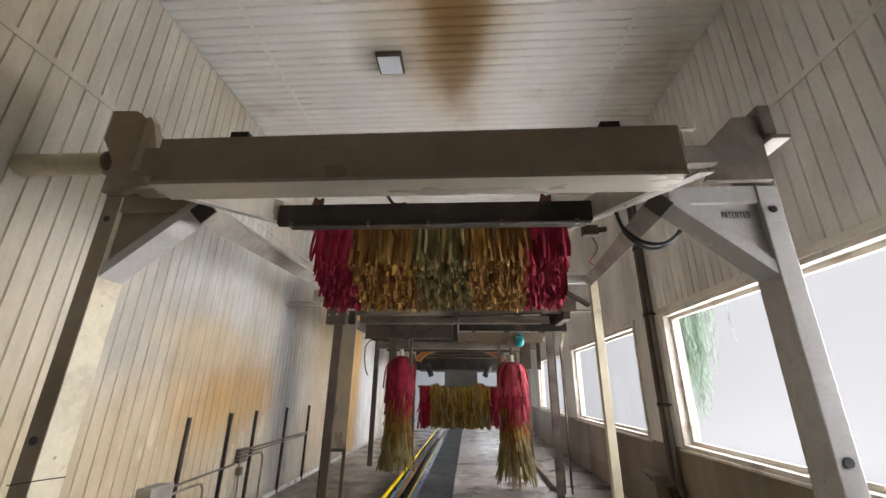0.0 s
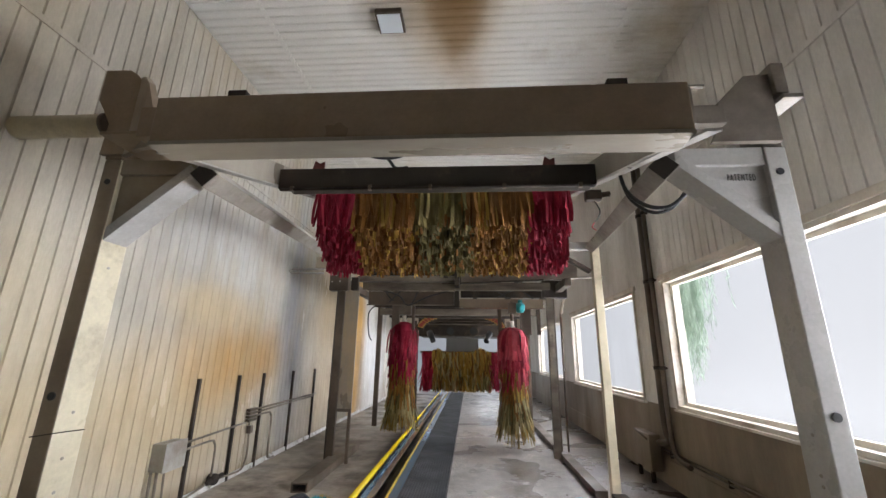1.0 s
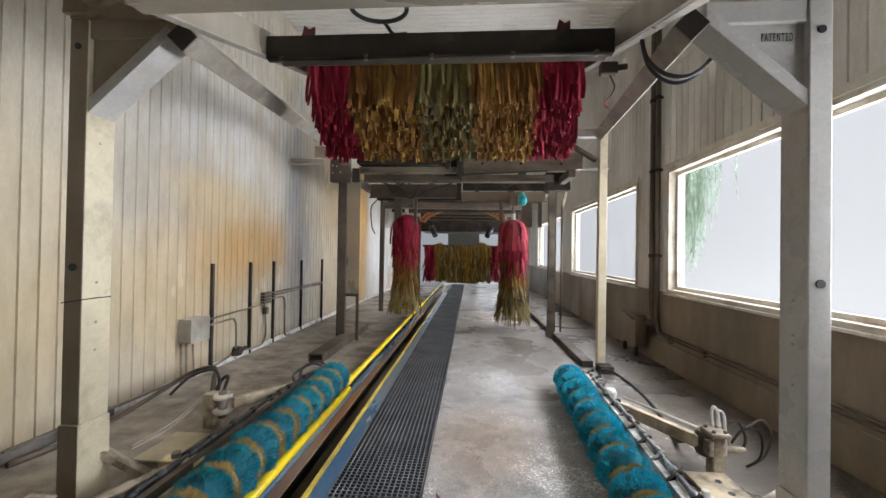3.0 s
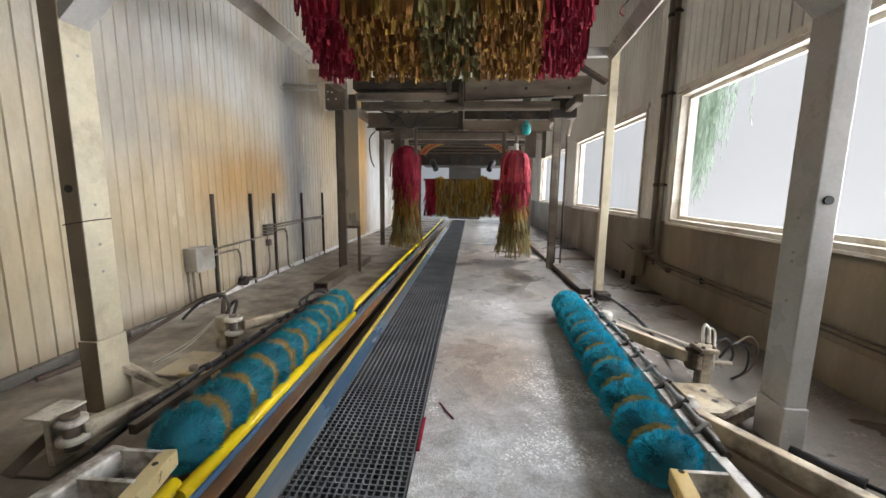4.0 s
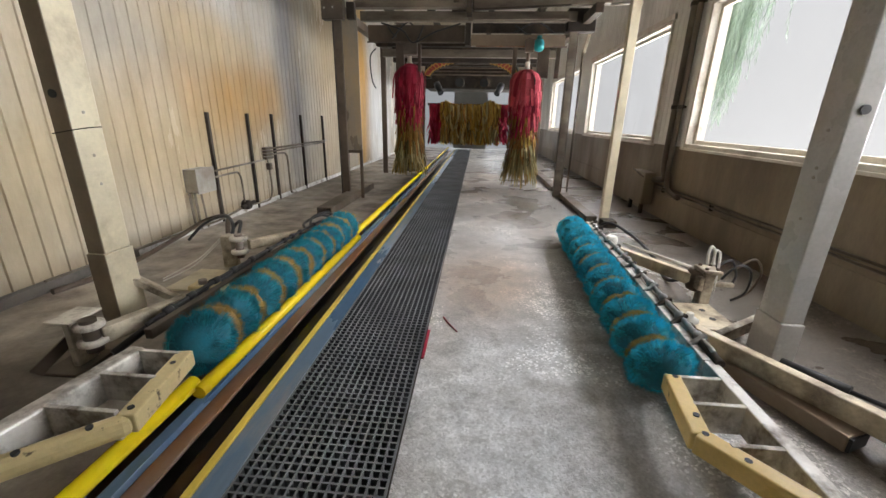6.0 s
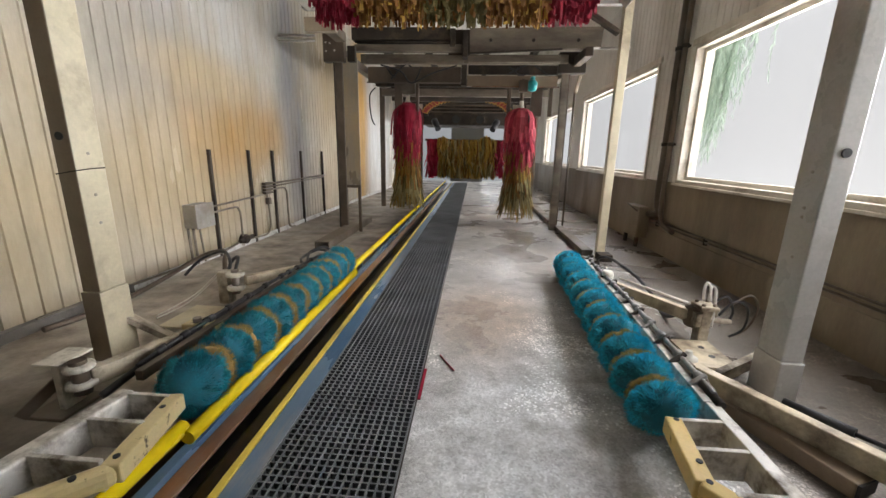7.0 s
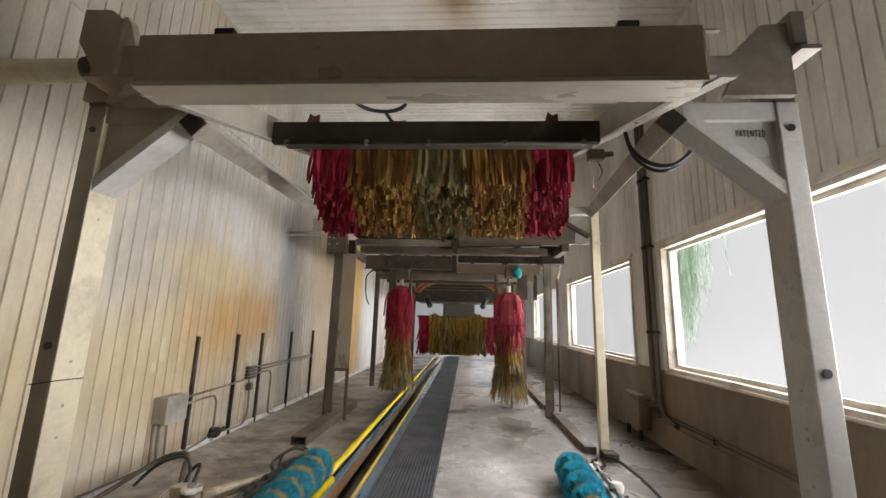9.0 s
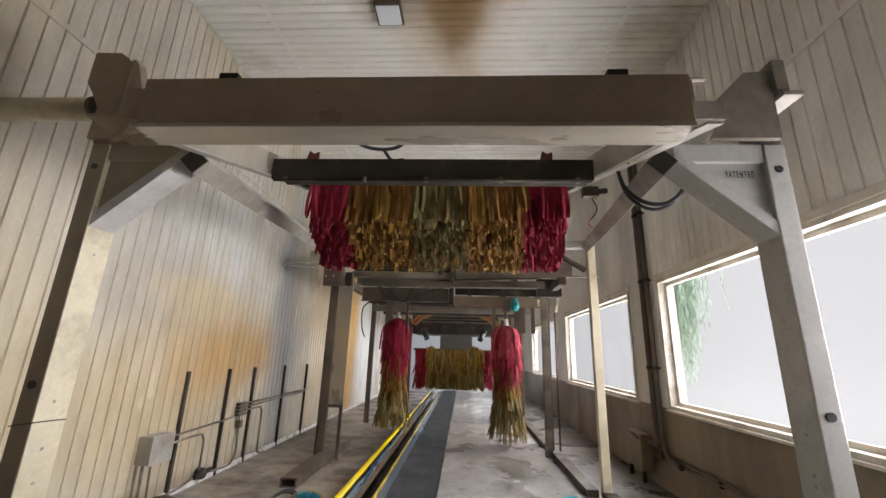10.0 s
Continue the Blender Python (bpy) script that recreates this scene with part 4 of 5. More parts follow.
part("base_foot", boxes((2.22, 2.44, 2.54, 2.88, 0.0, 0.034)), DARK_STEEL, car_e)
part("foot_brace", bars(((2.24, 2.40, 0.05), (2.56, 2.52, 0.14), 0.05, 0.08, (0, 0, 1), 0.004)), GRIMY_CREAM, car_e)
part("ram", tubes(([(2.43, 2.11, 0.075), (2.60, 1.86, 0.08)], 0.032, 14), ([(2.60, 1.86, 0.08), (2.76, 1.62, 0.09)], 0.012, 10)), BLACK, car_e, "black gas ram")
la = part("lower_arm", bars(((2.08, 2.26, 0.05), (2.36, 1.53, 0.05), 0.15, 0.085, (0, 0, 1), 0.006)), BROWN_STEEL, car_e, "grimy brown lower box arm")
# Black cap on the solid arm paints the shade of a hollow end.
part("arm_mouth", bars(((2.358, 1.534, 0.05), (2.3635, 1.522, 0.05), 0.135, 0.07, (0, 0, 1), 0)), BLACK, la, "dark cap painted as the shaded tube opening")
part("valve_block", boxes((2.40, 2.48, 2.94, 3.04, 0.0, 0.30, 0.012), (2.37, 2.51, 2.91, 3.07, 0.30, 0.335, 0.01), (2.44, 2.64, 2.95, 2.99, 0.19, 0.225, 0.01), (2.36, 2.40, 2.93, 3.0, 0.16, 0.27, 0.008), (2.47, 2.53, 2.96, 3.02, 0.235, 0.30, 0.012)), GRIMY_CREAM, car_e, "grimy aluminium valve block")
for x, y in ((2.40, 2.94), (2.48, 2.94), (2.40, 3.04), (2.48, 3.04)):
    bm = bmesh.new()
    lathe(bm, (x, y, 0.335), (x, y, 0.352), [(0, 0.014), (0.8, 0.014), (1, 0.009)], 8)
    part("bolt", bm, GREY_STEEL, car_e)
for k in range(12):
    t = k / 11
    x, y, z = 1.845 + 0.17 * t, 1.95 + 2.65 * t, 0.265 - 0.012 * t
    part("hose_clip", bars(((x - 0.045, y, z - 0.02), (x + 0.05, y + 0.03, z + 0.03), 0.028, 0.024, (0, 0, 1), 0.005)), TUBE_STEEL if k % 3 == 0 else DARK_STEEL, car_e)
part("hose_end", tubes(([(1.862, 1.77, 0.25), (1.868, 2.02, 0.265)], 0.024, 12)), DARK_STEEL, car_e, "dark hose end")
bm = bmesh.new()
lathe(bm, (1.955, 2.12, 0.16), (1.955, 2.12, 0.215), [(0, 0.028), (0.7, 0.04), (1, 0.034)], 14)
part("bush", bm, BUFF, car_e, "tan plastic bush")
bm = bmesh.new()
lathe(bm, (2.42, 3.05, 0.13), (2.42, 3.05, 0.30), [(0, 0.075), (0.15, 0.085), (0.3, 0.06), (0.7, 0.06), (0.85, 0.085), (1, 0.07)], 18)
part("pivot", bm, GREY_STEEL, car_e)
for pts, r, m in (([(2.41, 2.97, 0.37), (2.40, 2.97, 0.46), (2.42, 2.98, 0.51), (2.45, 2.98, 0.47), (2.45, 2.97, 0.37)], 0.011, PVC),
                  ([(2.46, 2.97, 0.37), (2.45, 2.98, 0.45), (2.47, 2.99, 0.48), (2.50, 2.99, 0.44), (2.50, 2.97, 0.30), (2.49, 2.95, 0.16)], 0.010, ALU),
                  ([(2.50, 3.0, 0.34), (2.60, 3.0, 0.40), (2.66, 3.0, 0.28), (2.64, 3.0, 0.2)], 0.009, BLACK),
                  ([(2.56, 3.0, 0.24), (2.66, 3.0, 0.36), (2.78, 3.02, 0.30), (2.80, 3.05, 0.12), (2.72, 3.08, 0.03)], 0.009, BLACK),
                  ([(2.66, 3.05, 0.30), (2.80, 3.05, 0.40), (2.90, 3.08, 0.28), (2.86, 3.1, 0.1), (2.74, 3.1, 0.02)], 0.009, GREY_STEEL)):
    part("hose_loop", tubes((curve_pts(pts), r, 8)), m, car_e)
solid("loose_hose", tubes((curve_pts([(2.34, 5.25, 0.015), (2.30, 5.15, 0.12), (2.38, 5.0, 0.17), (2.52, 4.6, 0.10), (2.55, 4.1, 0.02), (2.42, 3.5, 0.02), (2.46, 3.12, 0.25)]), 0.018, 8)), BLACK, "black rubber hose trailing over the floor to the valve block", "hose")

car_w = thing("brush_carrier", (-1.4, 2.2, 0), "dirty aluminium swing carrier of a tyre brush with chipped guard", "brush carrier", "brush carriers")
part("backing_bar", bars(((-1.17, 1.75, 0.225), (-1.14, 4.6, 0.21), 0.045, 0.06)), GREY_STEEL, car_w, "grimy grey bar")
part("hose_line", knuckle_line([(-1.27, 1.85, 0.22), (-1.22, 2.1, 0.26), (-1.19, 2.6, 0.28), (-1.18, 3.4, 0.27), (-1.16, 4.3, 0.25)], 0.014, 0.17), BLACK, car_w, "black hose with couplings")
part("hose_line", knuckle_line([(-1.36, 1.7, 0.12), (-1.28, 1.95, 0.20), (-1.24, 2.3, 0.24), (-1.235, 3.2, 0.22)], 0.022, 0.4), BLACK, car_w)
g = part("guard_bar", bars(((-0.815, 1.575, 0.22), (-0.735, 1.125, 0.215), 0.075, 0.085, (0, 0, 1), 0.008)), BUFF, car_w, "chipped yellow guard bar")
part("guard_bar", bars(((-0.725, 1.145, 0.214), (-1.17, 0.72, 0.214), 0.08, 0.085, (0, 0, 1), 0.03)), BUFF, car_w, "chipped yellow guard bar")
# Bolt holes drawn as black discs in place of inner shade.
for px, py in ((-0.80, 1.47), (-0.745, 1.17), (-0.81, 1.055), (-0.95, 0.92)):
    bm = bmesh.new()
    lathe(bm, (px, py, 0.245), (px, py, 0.264), [(0, 0.013), (1, 0.013)], 10)
    part("bolt_hole", bm, BLACK, g)
part("inner_bar", bars(((-1.07, 1.58, 0.19), (-1.16, 0.80, 0.19), 0.085, 0.15, (0, 0, 1), 0.012)), ALU, car_w, "scuffed aluminium bar")
for y, xa, xb in ((1.55, -1.05, -0.83), (1.36, -1.07, -0.80), (1.14, -1.09, -0.78)):
    part("rung", bars(((xa, y, 0.195), (xb, y, 0.195), 0.022, 0.14, (0, 0, 1), 0.003)), ALU, car_w)
part("swing_arm", bars(((-1.46, 1.75, 0.20), (-1.25, 2.30, 0.20), 0.07, 0.10, (0, 0, 1), 0.008)), GRIMY_CREAM, car_w, "cream swing arm")
bm = bmesh.new()
lathe(bm, (-1.30, 2.40, 0.16), (-1.30, 2.40, 0.275), [(0, 0.045), (0.6, 0.045), (0.65, 0.03), (1, 0.028)], 16)
part("pivot", bm, RUST, car_w)
part("pivot_cap", boxes((-1.38, -1.14, 2.34, 2.46, 0.20, 0.245, 0.01)), BUFF, car_w, "buff pivot cap")
post = part("pivot_post", boxes((-1.625, -1.585, 1.70, 1.82, 0.0, 0.30, 0.006), (-1.68, -1.53, 1.66, 1.86, 0.30, 0.312, 0.003)), GRIMY_PVC, car_w, "scuffed white pivot post")
for z in (0.16, 0.26):
    bm = bmesh.new()
    lathe(bm, (-1.48, 1.72, z), (-1.48, 1.72, z + 0.035), [(0, 0.06), (0.2, 0.072), (0.8, 0.072), (1, 0.06)], 20)
    part("pivot_ring", bm, GRIMY_PVC, post, "white pivot ring")
part("pivot_pin", tubes(([(-1.48, 1.72, 0.12), (-1.48, 1.72, 0.315)], 0.04, 16)), GREY_STEEL, post)
part("post_foot", boxes((-1.74, -1.53, 1.62, 1.88, 0.0, 0.02, 0.004)), GREY_STEEL, car_w)
part("foot_web", bars(((-1.74, 1.60, 0.03), (-1.63, 1.74, 0.18), 0.02, 0.06, (0, 0, 1), 0.003)), GREY_STEEL, car_w)
post = part("pivot_post", boxes((-1.76, -1.66, 3.30, 3.42, 0.0, 0.31, 0.008)), GRIMY_CREAM, car_w, "cream pivot post")
for z in (0.14, 0.27):
    bm = bmesh.new()
    lathe(bm, (-1.60, 3.34, z), (-1.60, 3.34, z + 0.04), [(0, 0.07), (0.2, 0.08), (0.8, 0.08), (1, 0.07)], 20)
    part("pivot_ring", bm, GRIMY_PVC, post, "white pivot ring")
part("pivot_pin", tubes(([(-1.60, 3.34, 0.1), (-1.60, 3.34, 0.33)], 0.035, 14)), RUST, post)
part("swing_arm", bars(((-1.52, 3.36, 0.225), (-1.17, 3.86, 0.215), 0.06, 0.09, (0, 0, 1), 0.008)), ARM_CREAM, car_w, "cream swing arm")
part("base_plate", boxes((-1.90, -1.60, 2.72, 3.18, 0.012, 0.03, 0.004)), CREAM, car_w)
part("foot_brace", bars(((-1.84, 2.41, 0.25), (-1.62, 2.55, 0.02), 0.11, 0.04, (0, 0, 1), 0.004)), GRIMY_CREAM, car_w)
bm = bmesh.new()
lathe(bm, (-1.20, 3.95, 0.17), (-1.20, 4.10, 0.19), [(0, 0.04), (0.3, 0.055), (0.7, 0.045), (1, 0.03)], 12)
part("swivel", bm, GREY_STEEL, car_w)
for pts in ([(-1.20, 4.05, 0.2), (-1.30, 4.35, 0.26), (-1.24, 4.7, 0.24), (-1.15, 4.85, 0.06)], [(-1.22, 4.0, 0.2), (-1.38, 4.3, 0.20), (-1.36, 4.8, 0.18), (-1.25, 5.1, 0.03)],
            [(-1.70, 3.40, 0.28), (-1.74, 3.5, 0.37), (-1.92, 3.7, 0.40), (-2.15, 3.85, 0.34), (-2.4, 3.95, 0.22), (-2.55, 3.9, 0.06)],
            [(-1.66, 3.42, 0.26), (-1.72, 3.6, 0.38), (-1.84, 3.66, 0.30), (-1.88, 3.6, 0.12), (-1.9, 3.55, 0.02)]):
    part("hose_loop", tubes((curve_pts(pts), 0.016, 8)), BLACK, car_w)
solid("loose_hose", tubes((curve_pts([(-2.70, 2.55, 0.03), (-2.62, 3.1, 0.03), (-2.60, 3.7, 0.10), (-2.5, 4.15, 0.22), (-2.2, 4.1, 0.30), (-2.0, 3.8, 0.26), (-1.96, 3.7, 0.02)]), 0.024, 10)), GREY_STEEL, "grey hose running along the wall foot to the brush pivot", "hose")
solid("cable_pair", tubes((curve_pts([(-2.06, 2.9, 0.01), (-1.98, 3.2, 0.05), (-1.80, 3.4, 0.26)]), 0.006, 6), (curve_pts([(-2.10, 2.95, 0.01), (-2.0, 3.3, 0.08), (-1.86, 3.5, 0.26)]), 0.006, 6)), PVC, "two thin pale cables hanging to the floor", "cable")

# ---- west wall services ----
for y in (4.945, 5.855, 6.58, 7.71, 8.82):
    s = thing("wall_stud", (WX + 0.05, y, 0), "dark upright steel strut fixed to the ribbed wall", "strut", "wall struts")
    part("channel", boxes((WX + 0.004, WX + 0.044, y - 0.02, y + 0.02, 0.0, 1.42, 0.003)), DARK_STEEL, s)
ebox = thing("junction_box", (-2.77, 4.49, 0.63), "grey steel electrical junction box on the ribbed wall", "electrical box")
part("body", boxes((WX + 0.004, -2.69, 4.37, 4.69, 0.49, 0.77, 0.008)), GALV, ebox)
part("lid", boxes((-2.689, -2.675, 4.36, 4.70, 0.48, 0.78, 0.004)), GALV, ebox, "flat grey lid")
WP = WX + 0.05
runs = [([(WP, 4.7, 0.69), (WP, 6.15, 0.72)], 0.014), ([(WP, 4.7, 0.61), (WP, 5.32, 0.62), (WP, 5.42, 0.58), (WP, 5.46, 0.48), (WP, 5.46, 0.14)], 0.014),
        ([(WP, 4.36, 0.49), (WP, 4.38, 0.02)], 0.015), ([(WP, 4.45, 0.49), (WP, 4.47, 0.02)], 0.015), ([(WP, 4.56, 0.49), (WP, 4.60, 0.02)], 0.012),
        ([(WP, 6.3, 0.88), (WP, 8.9, 0.90)], 0.016), ([(WP, 6.3, 0.83), (WP, 8.8, 0.86)], 0.014), ([(WP, 6.3, 0.78), (WP, 6.8, 0.78), (WP, 6.92, 0.74), (WP, 6.96, 0.62), (WP, 6.97, 0.12), (WP, 7.05, 0.03), (WP, 7.2, 0.02)], 0.016),
        ([(WP, 6.25, 0.74), (WP, 6.30, 0.3), (WP, 6.25, 0.12), (WP, 6.1, 0.06), (WP, 5.6, 0.1)], 0.014), ([(WP, 5.4, 0.10), (WP, 4.9, 0.05), (WP, 4.3, 0.06), (WP, 2.6, 0.09)], 0.014)]
for pts, r in runs:
    solid("conduit", tubes((curve_pts(pts, 5) if len(pts) > 2 else pts, r, 10)), BEAM_GREY, "grey steel conduit clipped to the ribbed wall", "conduit", "wall conduits")
cl = thing("conduit_fitting", (WP, 6.25, 0.83), "cluster of grey conduit fittings on the wall", "conduit fitting")
for z in (0.74, 0.79, 0.84, 0.89):
    part("fitting", boxes((WP - 0.03, WP + 0.035, 6.17, 6.40, z - 0.02, z + 0.02, 0.006)), GREY_STEEL, cl)
part("valve", boxes((WP - 0.02, WP + 0.05, 6.22, 6.30, 0.55, 0.66, 0.01)), GREY_STEEL, cl)
cl = thing("outlet_box", (WP, 5.5, 0.11), "small round grey outlet box low on the wall", "electrical box")
bm = bmesh.new()
lathe(bm, (WX + 0.005, 5.5, 0.12), (WP + 0.06, 5.5, 0.12), [(0, 0.07), (0.8, 0.07), (1, 0.055)], 16)
part("body", bm, DARK_STEEL, cl)
part("spigot", tubes(([(WP + 0.02, 5.35, 0.11), (WP + 0.02, 5.68, 0.13)], 0.03, 12)), DARK_STEEL, cl)
duct = thing("wall_duct", (-2.5, 2.35, 3.4), "cream plastic duct stub reaching from the wall to the frame head", "duct")
part("pipe", tubes(([(WX + 0.002, 2.34, 3.40), (-2.10, 2.34, 3.40)], 0.085, 24)), CREAM, duct)
bm = bmesh.new()
lathe(bm, (-2.115, 2.34, 3.40), (-2.085, 2.34, 3.40), [(0, 0.093), (1, 0.093)], 24)
part("rim", bm, GREY_STEEL, duct)
solid("post_cable", tubes((curve_pts([(-1.936, 2.33, 0.92), (-1.99, 2.32, 0.86), (-2.0, 2.32, 0.7), (-1.936, 2.33, 0.6)]), 0.008, 6)), BLACK, "short black cable looped on the side of the post", "cable")

# ---- east wall services ----
low = part("kerb", boxes((EX - 0.014, EX - 0.001, Y0, Y1, 0.0, 0.36, 0.004)), WALL_LOW, east)
for z in (0.462, 0.418):
    wp = thing("wall_pipe", (EX - 0.03, 2, z), "thin grimy grey pipe running low along the wall", "pipe", "low wall pipes")
    part("pipe", tubes(([(EX - 0.03, -2, z), (EX - 0.03, 6.42, z + 0.02)], 0.012, 10)), GREY_STEEL, wp)
    for y in (0.4, 1.9, 3.4, 4.9, 6.2):
        part("clip", boxes((EX - 0.046, EX - 0.001, y - 0.012, y + 0.012, z - 0.018, z + 0.018, 0.003)), DARK_STEEL, wp)
solid("tie_wire", tubes((curve_pts([(-1.94, 2.218, 1.262), (-1.80, 2.214, 1.285), (-1.70, 2.22, 1.30), (-1.64, 2.25, 1.306)]), 0.0032, 6)), DARK_STEEL, "thin dark wire tied round the cream post", "wire")
for dy, r in ((6.22, 0.045), (6.06, 0.035)):
    top = [(EX - 0.07, dy, 5.6), (EX - 0.07, dy, 0.95), (EX - 0.07, dy - 0.03, 0.74), (EX - 0.07, dy - 0.1, 0.62), (EX - 0.07, dy + 0.25, 0.56)] if r > 0.04 else [(EX - 0.07, dy, 5.6), (EX - 0.07, dy, 0.8), (EX - 0.08, dy - 0.1, 0.5), (EX - 0.08, dy - 0.45, 0.42)]
    pp = thing("riser_pipe", (EX - 0.07, dy, 3), "dark grey riser pipe clamped to the wall between the windows", "pipe", "riser pipes")
    part("pipe", tubes((top[:2] + [Vector(v) for v in curve_pts(top[1:], 5)][1:], r, 14)), GREY_STEEL, pp)
    for z in (1.6, 2.9, 4.0):
        bm = bmesh.new()
        lathe(bm, (EX - 0.07, dy, z), (EX - 0.07, dy, z + 0.05), [(0, r * 1.25), (1, r * 1.25)], 14)
        box(bm, EX - 0.07, EX - 0.001, dy - 0.012, dy + 0.012, z + 0.01, z + 0.04)
        part("clamp", bm, DARK_STEEL, pp)
cab = thing("wall_cabinet", (EX - 0.15, 6.7, 0.3), "dark grimy steel cabinet low on the wall beneath the pipes", "cabinet")
part("body", boxes((EX - 0.22, EX - 0.051, 6.45, 7.05, 0.16, 0.66, 0.01)), WALL_LOW, cab)
part("handle", tubes(([(EX - 0.25, 6.9, 0.68), (EX - 0.25, 6.45, 0.60)], 0.012, 8)), GREY_STEEL, cab)
for y in (6.5, 6.95):
    part("leg", boxes((EX - 0.2, EX - 0.15, y, y + 0.05, 0.0, 0.16)), DARK_STEEL, cab)

# hoses and wires under the carriage
solid("hanging_hose", tubes((curve_pts([(1.72, 2.62, 3.12), (1.75, 2.6, 2.93), (1.85, 2.56, 2.80), (1.99, 2.54, 2.775), (2.10, 2.52, 2.85), (2.14, 2.5, 2.91)]), 0.014, 8), (curve_pts([(1.74, 2.68, 3.14), (1.79, 2.66, 2.90), (1.91, 2.62, 2.77), (2.05, 2.6, 2.79), (2.16, 2.56, 2.93)]), 0.012, 8)), BLACK, "black hoses sagging below the corner of the frame", "hose")
sen = thing("limit_switch", (1.72, 3.3, 3.2), "small grey limit switch with loose wires", "switch")
part("body", boxes((1.68, 1.82, 3.28, 3.36, 3.14, 3.24, 0.01)), GREY_STEEL, sen)
part("knob", tubes(([(1.82, 3.32, 3.2), (1.9, 3.32, 3.21)], 0.025, 10)), DARK_STEEL, sen)
part("wire", tubes((curve_pts([(1.76, 3.32, 3.14), (1.80, 3.32, 3.05), (1.78, 3.32, 2.98), (1.74, 3.32, 2.93)]), 0.006, 6)), BLACK, sen)
part("wire", tubes((curve_pts([(1.74, 3.32, 2.93), (1.72, 3.32, 2.89), (1.755, 3.32, 2.86)]), 0.005, 6)), CORAL, sen, "bare copper-red wire ends")

# ---- rear support of the curtain and the wrap station ----
rear = thing("rear_support", (0.4, 5.65, 0), "grimy steel rear support of the curtain frame with one tall post", "steel frame")
part("post", boxes((2.42, 2.53, 5.62, 5.73, 0.0, 3.46, 0.006)), CREAM, rear, "tall cream post")
part("post_foot", boxes((2.40, 2.58, 5.42, 5.62, 0.0, 0.10, 0.004)), DARK_STEEL, rear)
part("head_bar", boxes((1.3, 2.415, 5.63, 5.72, 3.30, 3.42, 0.006)), GALV, rear)
part("head_bar", boxes((-1.75, -0.9, 5.60, 5.72, 3.26, 3.40, 0.006)), GALV, rear)
part("corner_web", bars(((2.40, 5.70, 2.98), (2.0, 5.70, 3.22), 0.05, 0.12, (0, 1, 0), 0.006)), DARK_STEEL, rear)

wrap = thing("wrap_gantry", (0.4, 7.8, 0), "grimy steel gantry with low beams that carries the upright brushes", "steel frame")
for x, y, z, w, m in ((-1.72, 6.9, 2.98, 0.062, GREY_STEEL), (-1.81, 10.47, 3.1, 0.06, GREY_STEEL), (2.185, 7.72, 3.0, 0.062, BEAM_GREY), (2.35, 8.30, 3.0, 0.05, GREY_STEEL), (2.24, 11.25, 3.0, 0.05, GREY_STEEL)):
    part("leg", boxes((x - w, x + w, y, y + 0.09, 0.0, z, 0.006)), m, wrap)
part("flange", boxes((-1.80, -1.783, 6.885, 7.0, 0.0, 2.9, 0.003)), DARK_STEEL, wrap)
for y, x, d in ((8.22, 2.50, 0.0), (11.6, 2.30, 0.0)):
    part("drain_strip", bars(((x + 0.13, y, 3.22), (x, y, 2.62), 0.05, 0.09, (0, 1, 0), 0.006)), GRIMY_CREAM, wrap, "pale sloping strip")
    part("drain_pipe", tubes(([(x - 0.01, y, 2.64), (x - 0.01, y, 0.02)], 0.02, 10)), GREY_STEEL, wrap)
part("floor_channel", boxes((2.24, 2.40, 5.74, 7.72, 0.0, 0.09, 0.006)), GREY_STEEL, wrap, "worn floor channel")
part("floor_channel", boxes((2.22, 2.40, 8.42, 11.3, 0.0, 0.09, 0.006)), GREY_STEEL, wrap, "worn floor channel")
bm = boxes((-1.72, -1.70, 5.5, 8.0, 0.0, 0.12), (-1.52, -1.50, 5.5, 8.0, 0.0, 0.12), (-1.70, -1.52, 5.5, 8.0, 0.10, 0.12), (-1.70, -1.52, 5.5, 8.0, 0.0, 0.015))
part("floor_channel", bm, GREY_STEEL, wrap, "open-ended box channel")
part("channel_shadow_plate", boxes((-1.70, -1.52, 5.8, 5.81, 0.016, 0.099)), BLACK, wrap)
part("splash_sheet", boxes((-1.74, -1.41, 6.95, 6.97, 0.84, 2.96, 0.003)), SHEET_TAN, wrap, "dull stainless splash sheet")
part("sheet_stile", boxes((-1.46, -1.41, 6.93, 6.98, 0.0, 0.84, 0.004)), GREY_STEEL, wrap)
part("sheet_rail", boxes((-1.745, -1.41, 6.93, 6.98, 0.80, 0.85, 0.004)), GREY_STEEL, wrap)
part("top_plate", boxes((-1.52, 0.13, 7.03, 7.2, 3.25, 3.44, 0.006)), DARK_STEEL, wrap, "dark soiled plate")
# Dark filler added to block the bright gap between the hinge plates.
part("hinge_back", boxes((0.1, 0.46, 7.17, 7.2, 3.05, 3.44)), DARK_STEEL, wrap)
part("cross_beam", boxes((-1.47, 0.332, 7.0, 7.16, 3.075, 3.175, 0.008)), BEAM_GREY, wrap)
# Black strip set behind the slot as its shade.
part("slot_back", boxes((-1.45, 0.13, 7.1, 7.14, 3.176, 3.249)), BLACK, wrap)
part("slot_pipe", tubes(([(-1.46, 7.03, 3.215), (0.13, 7.03, 3.205)], 0.017, 10)), DARK_STEEL, wrap)
part("lower_flange", bars(((-1.33, 7.24, 3.0), (0.36, 7.24, 3.0), 0.05, 0.15, (0, 0.35, 1), 0.006)), BEAM_GREY, wrap)
bm = bmesh.new()
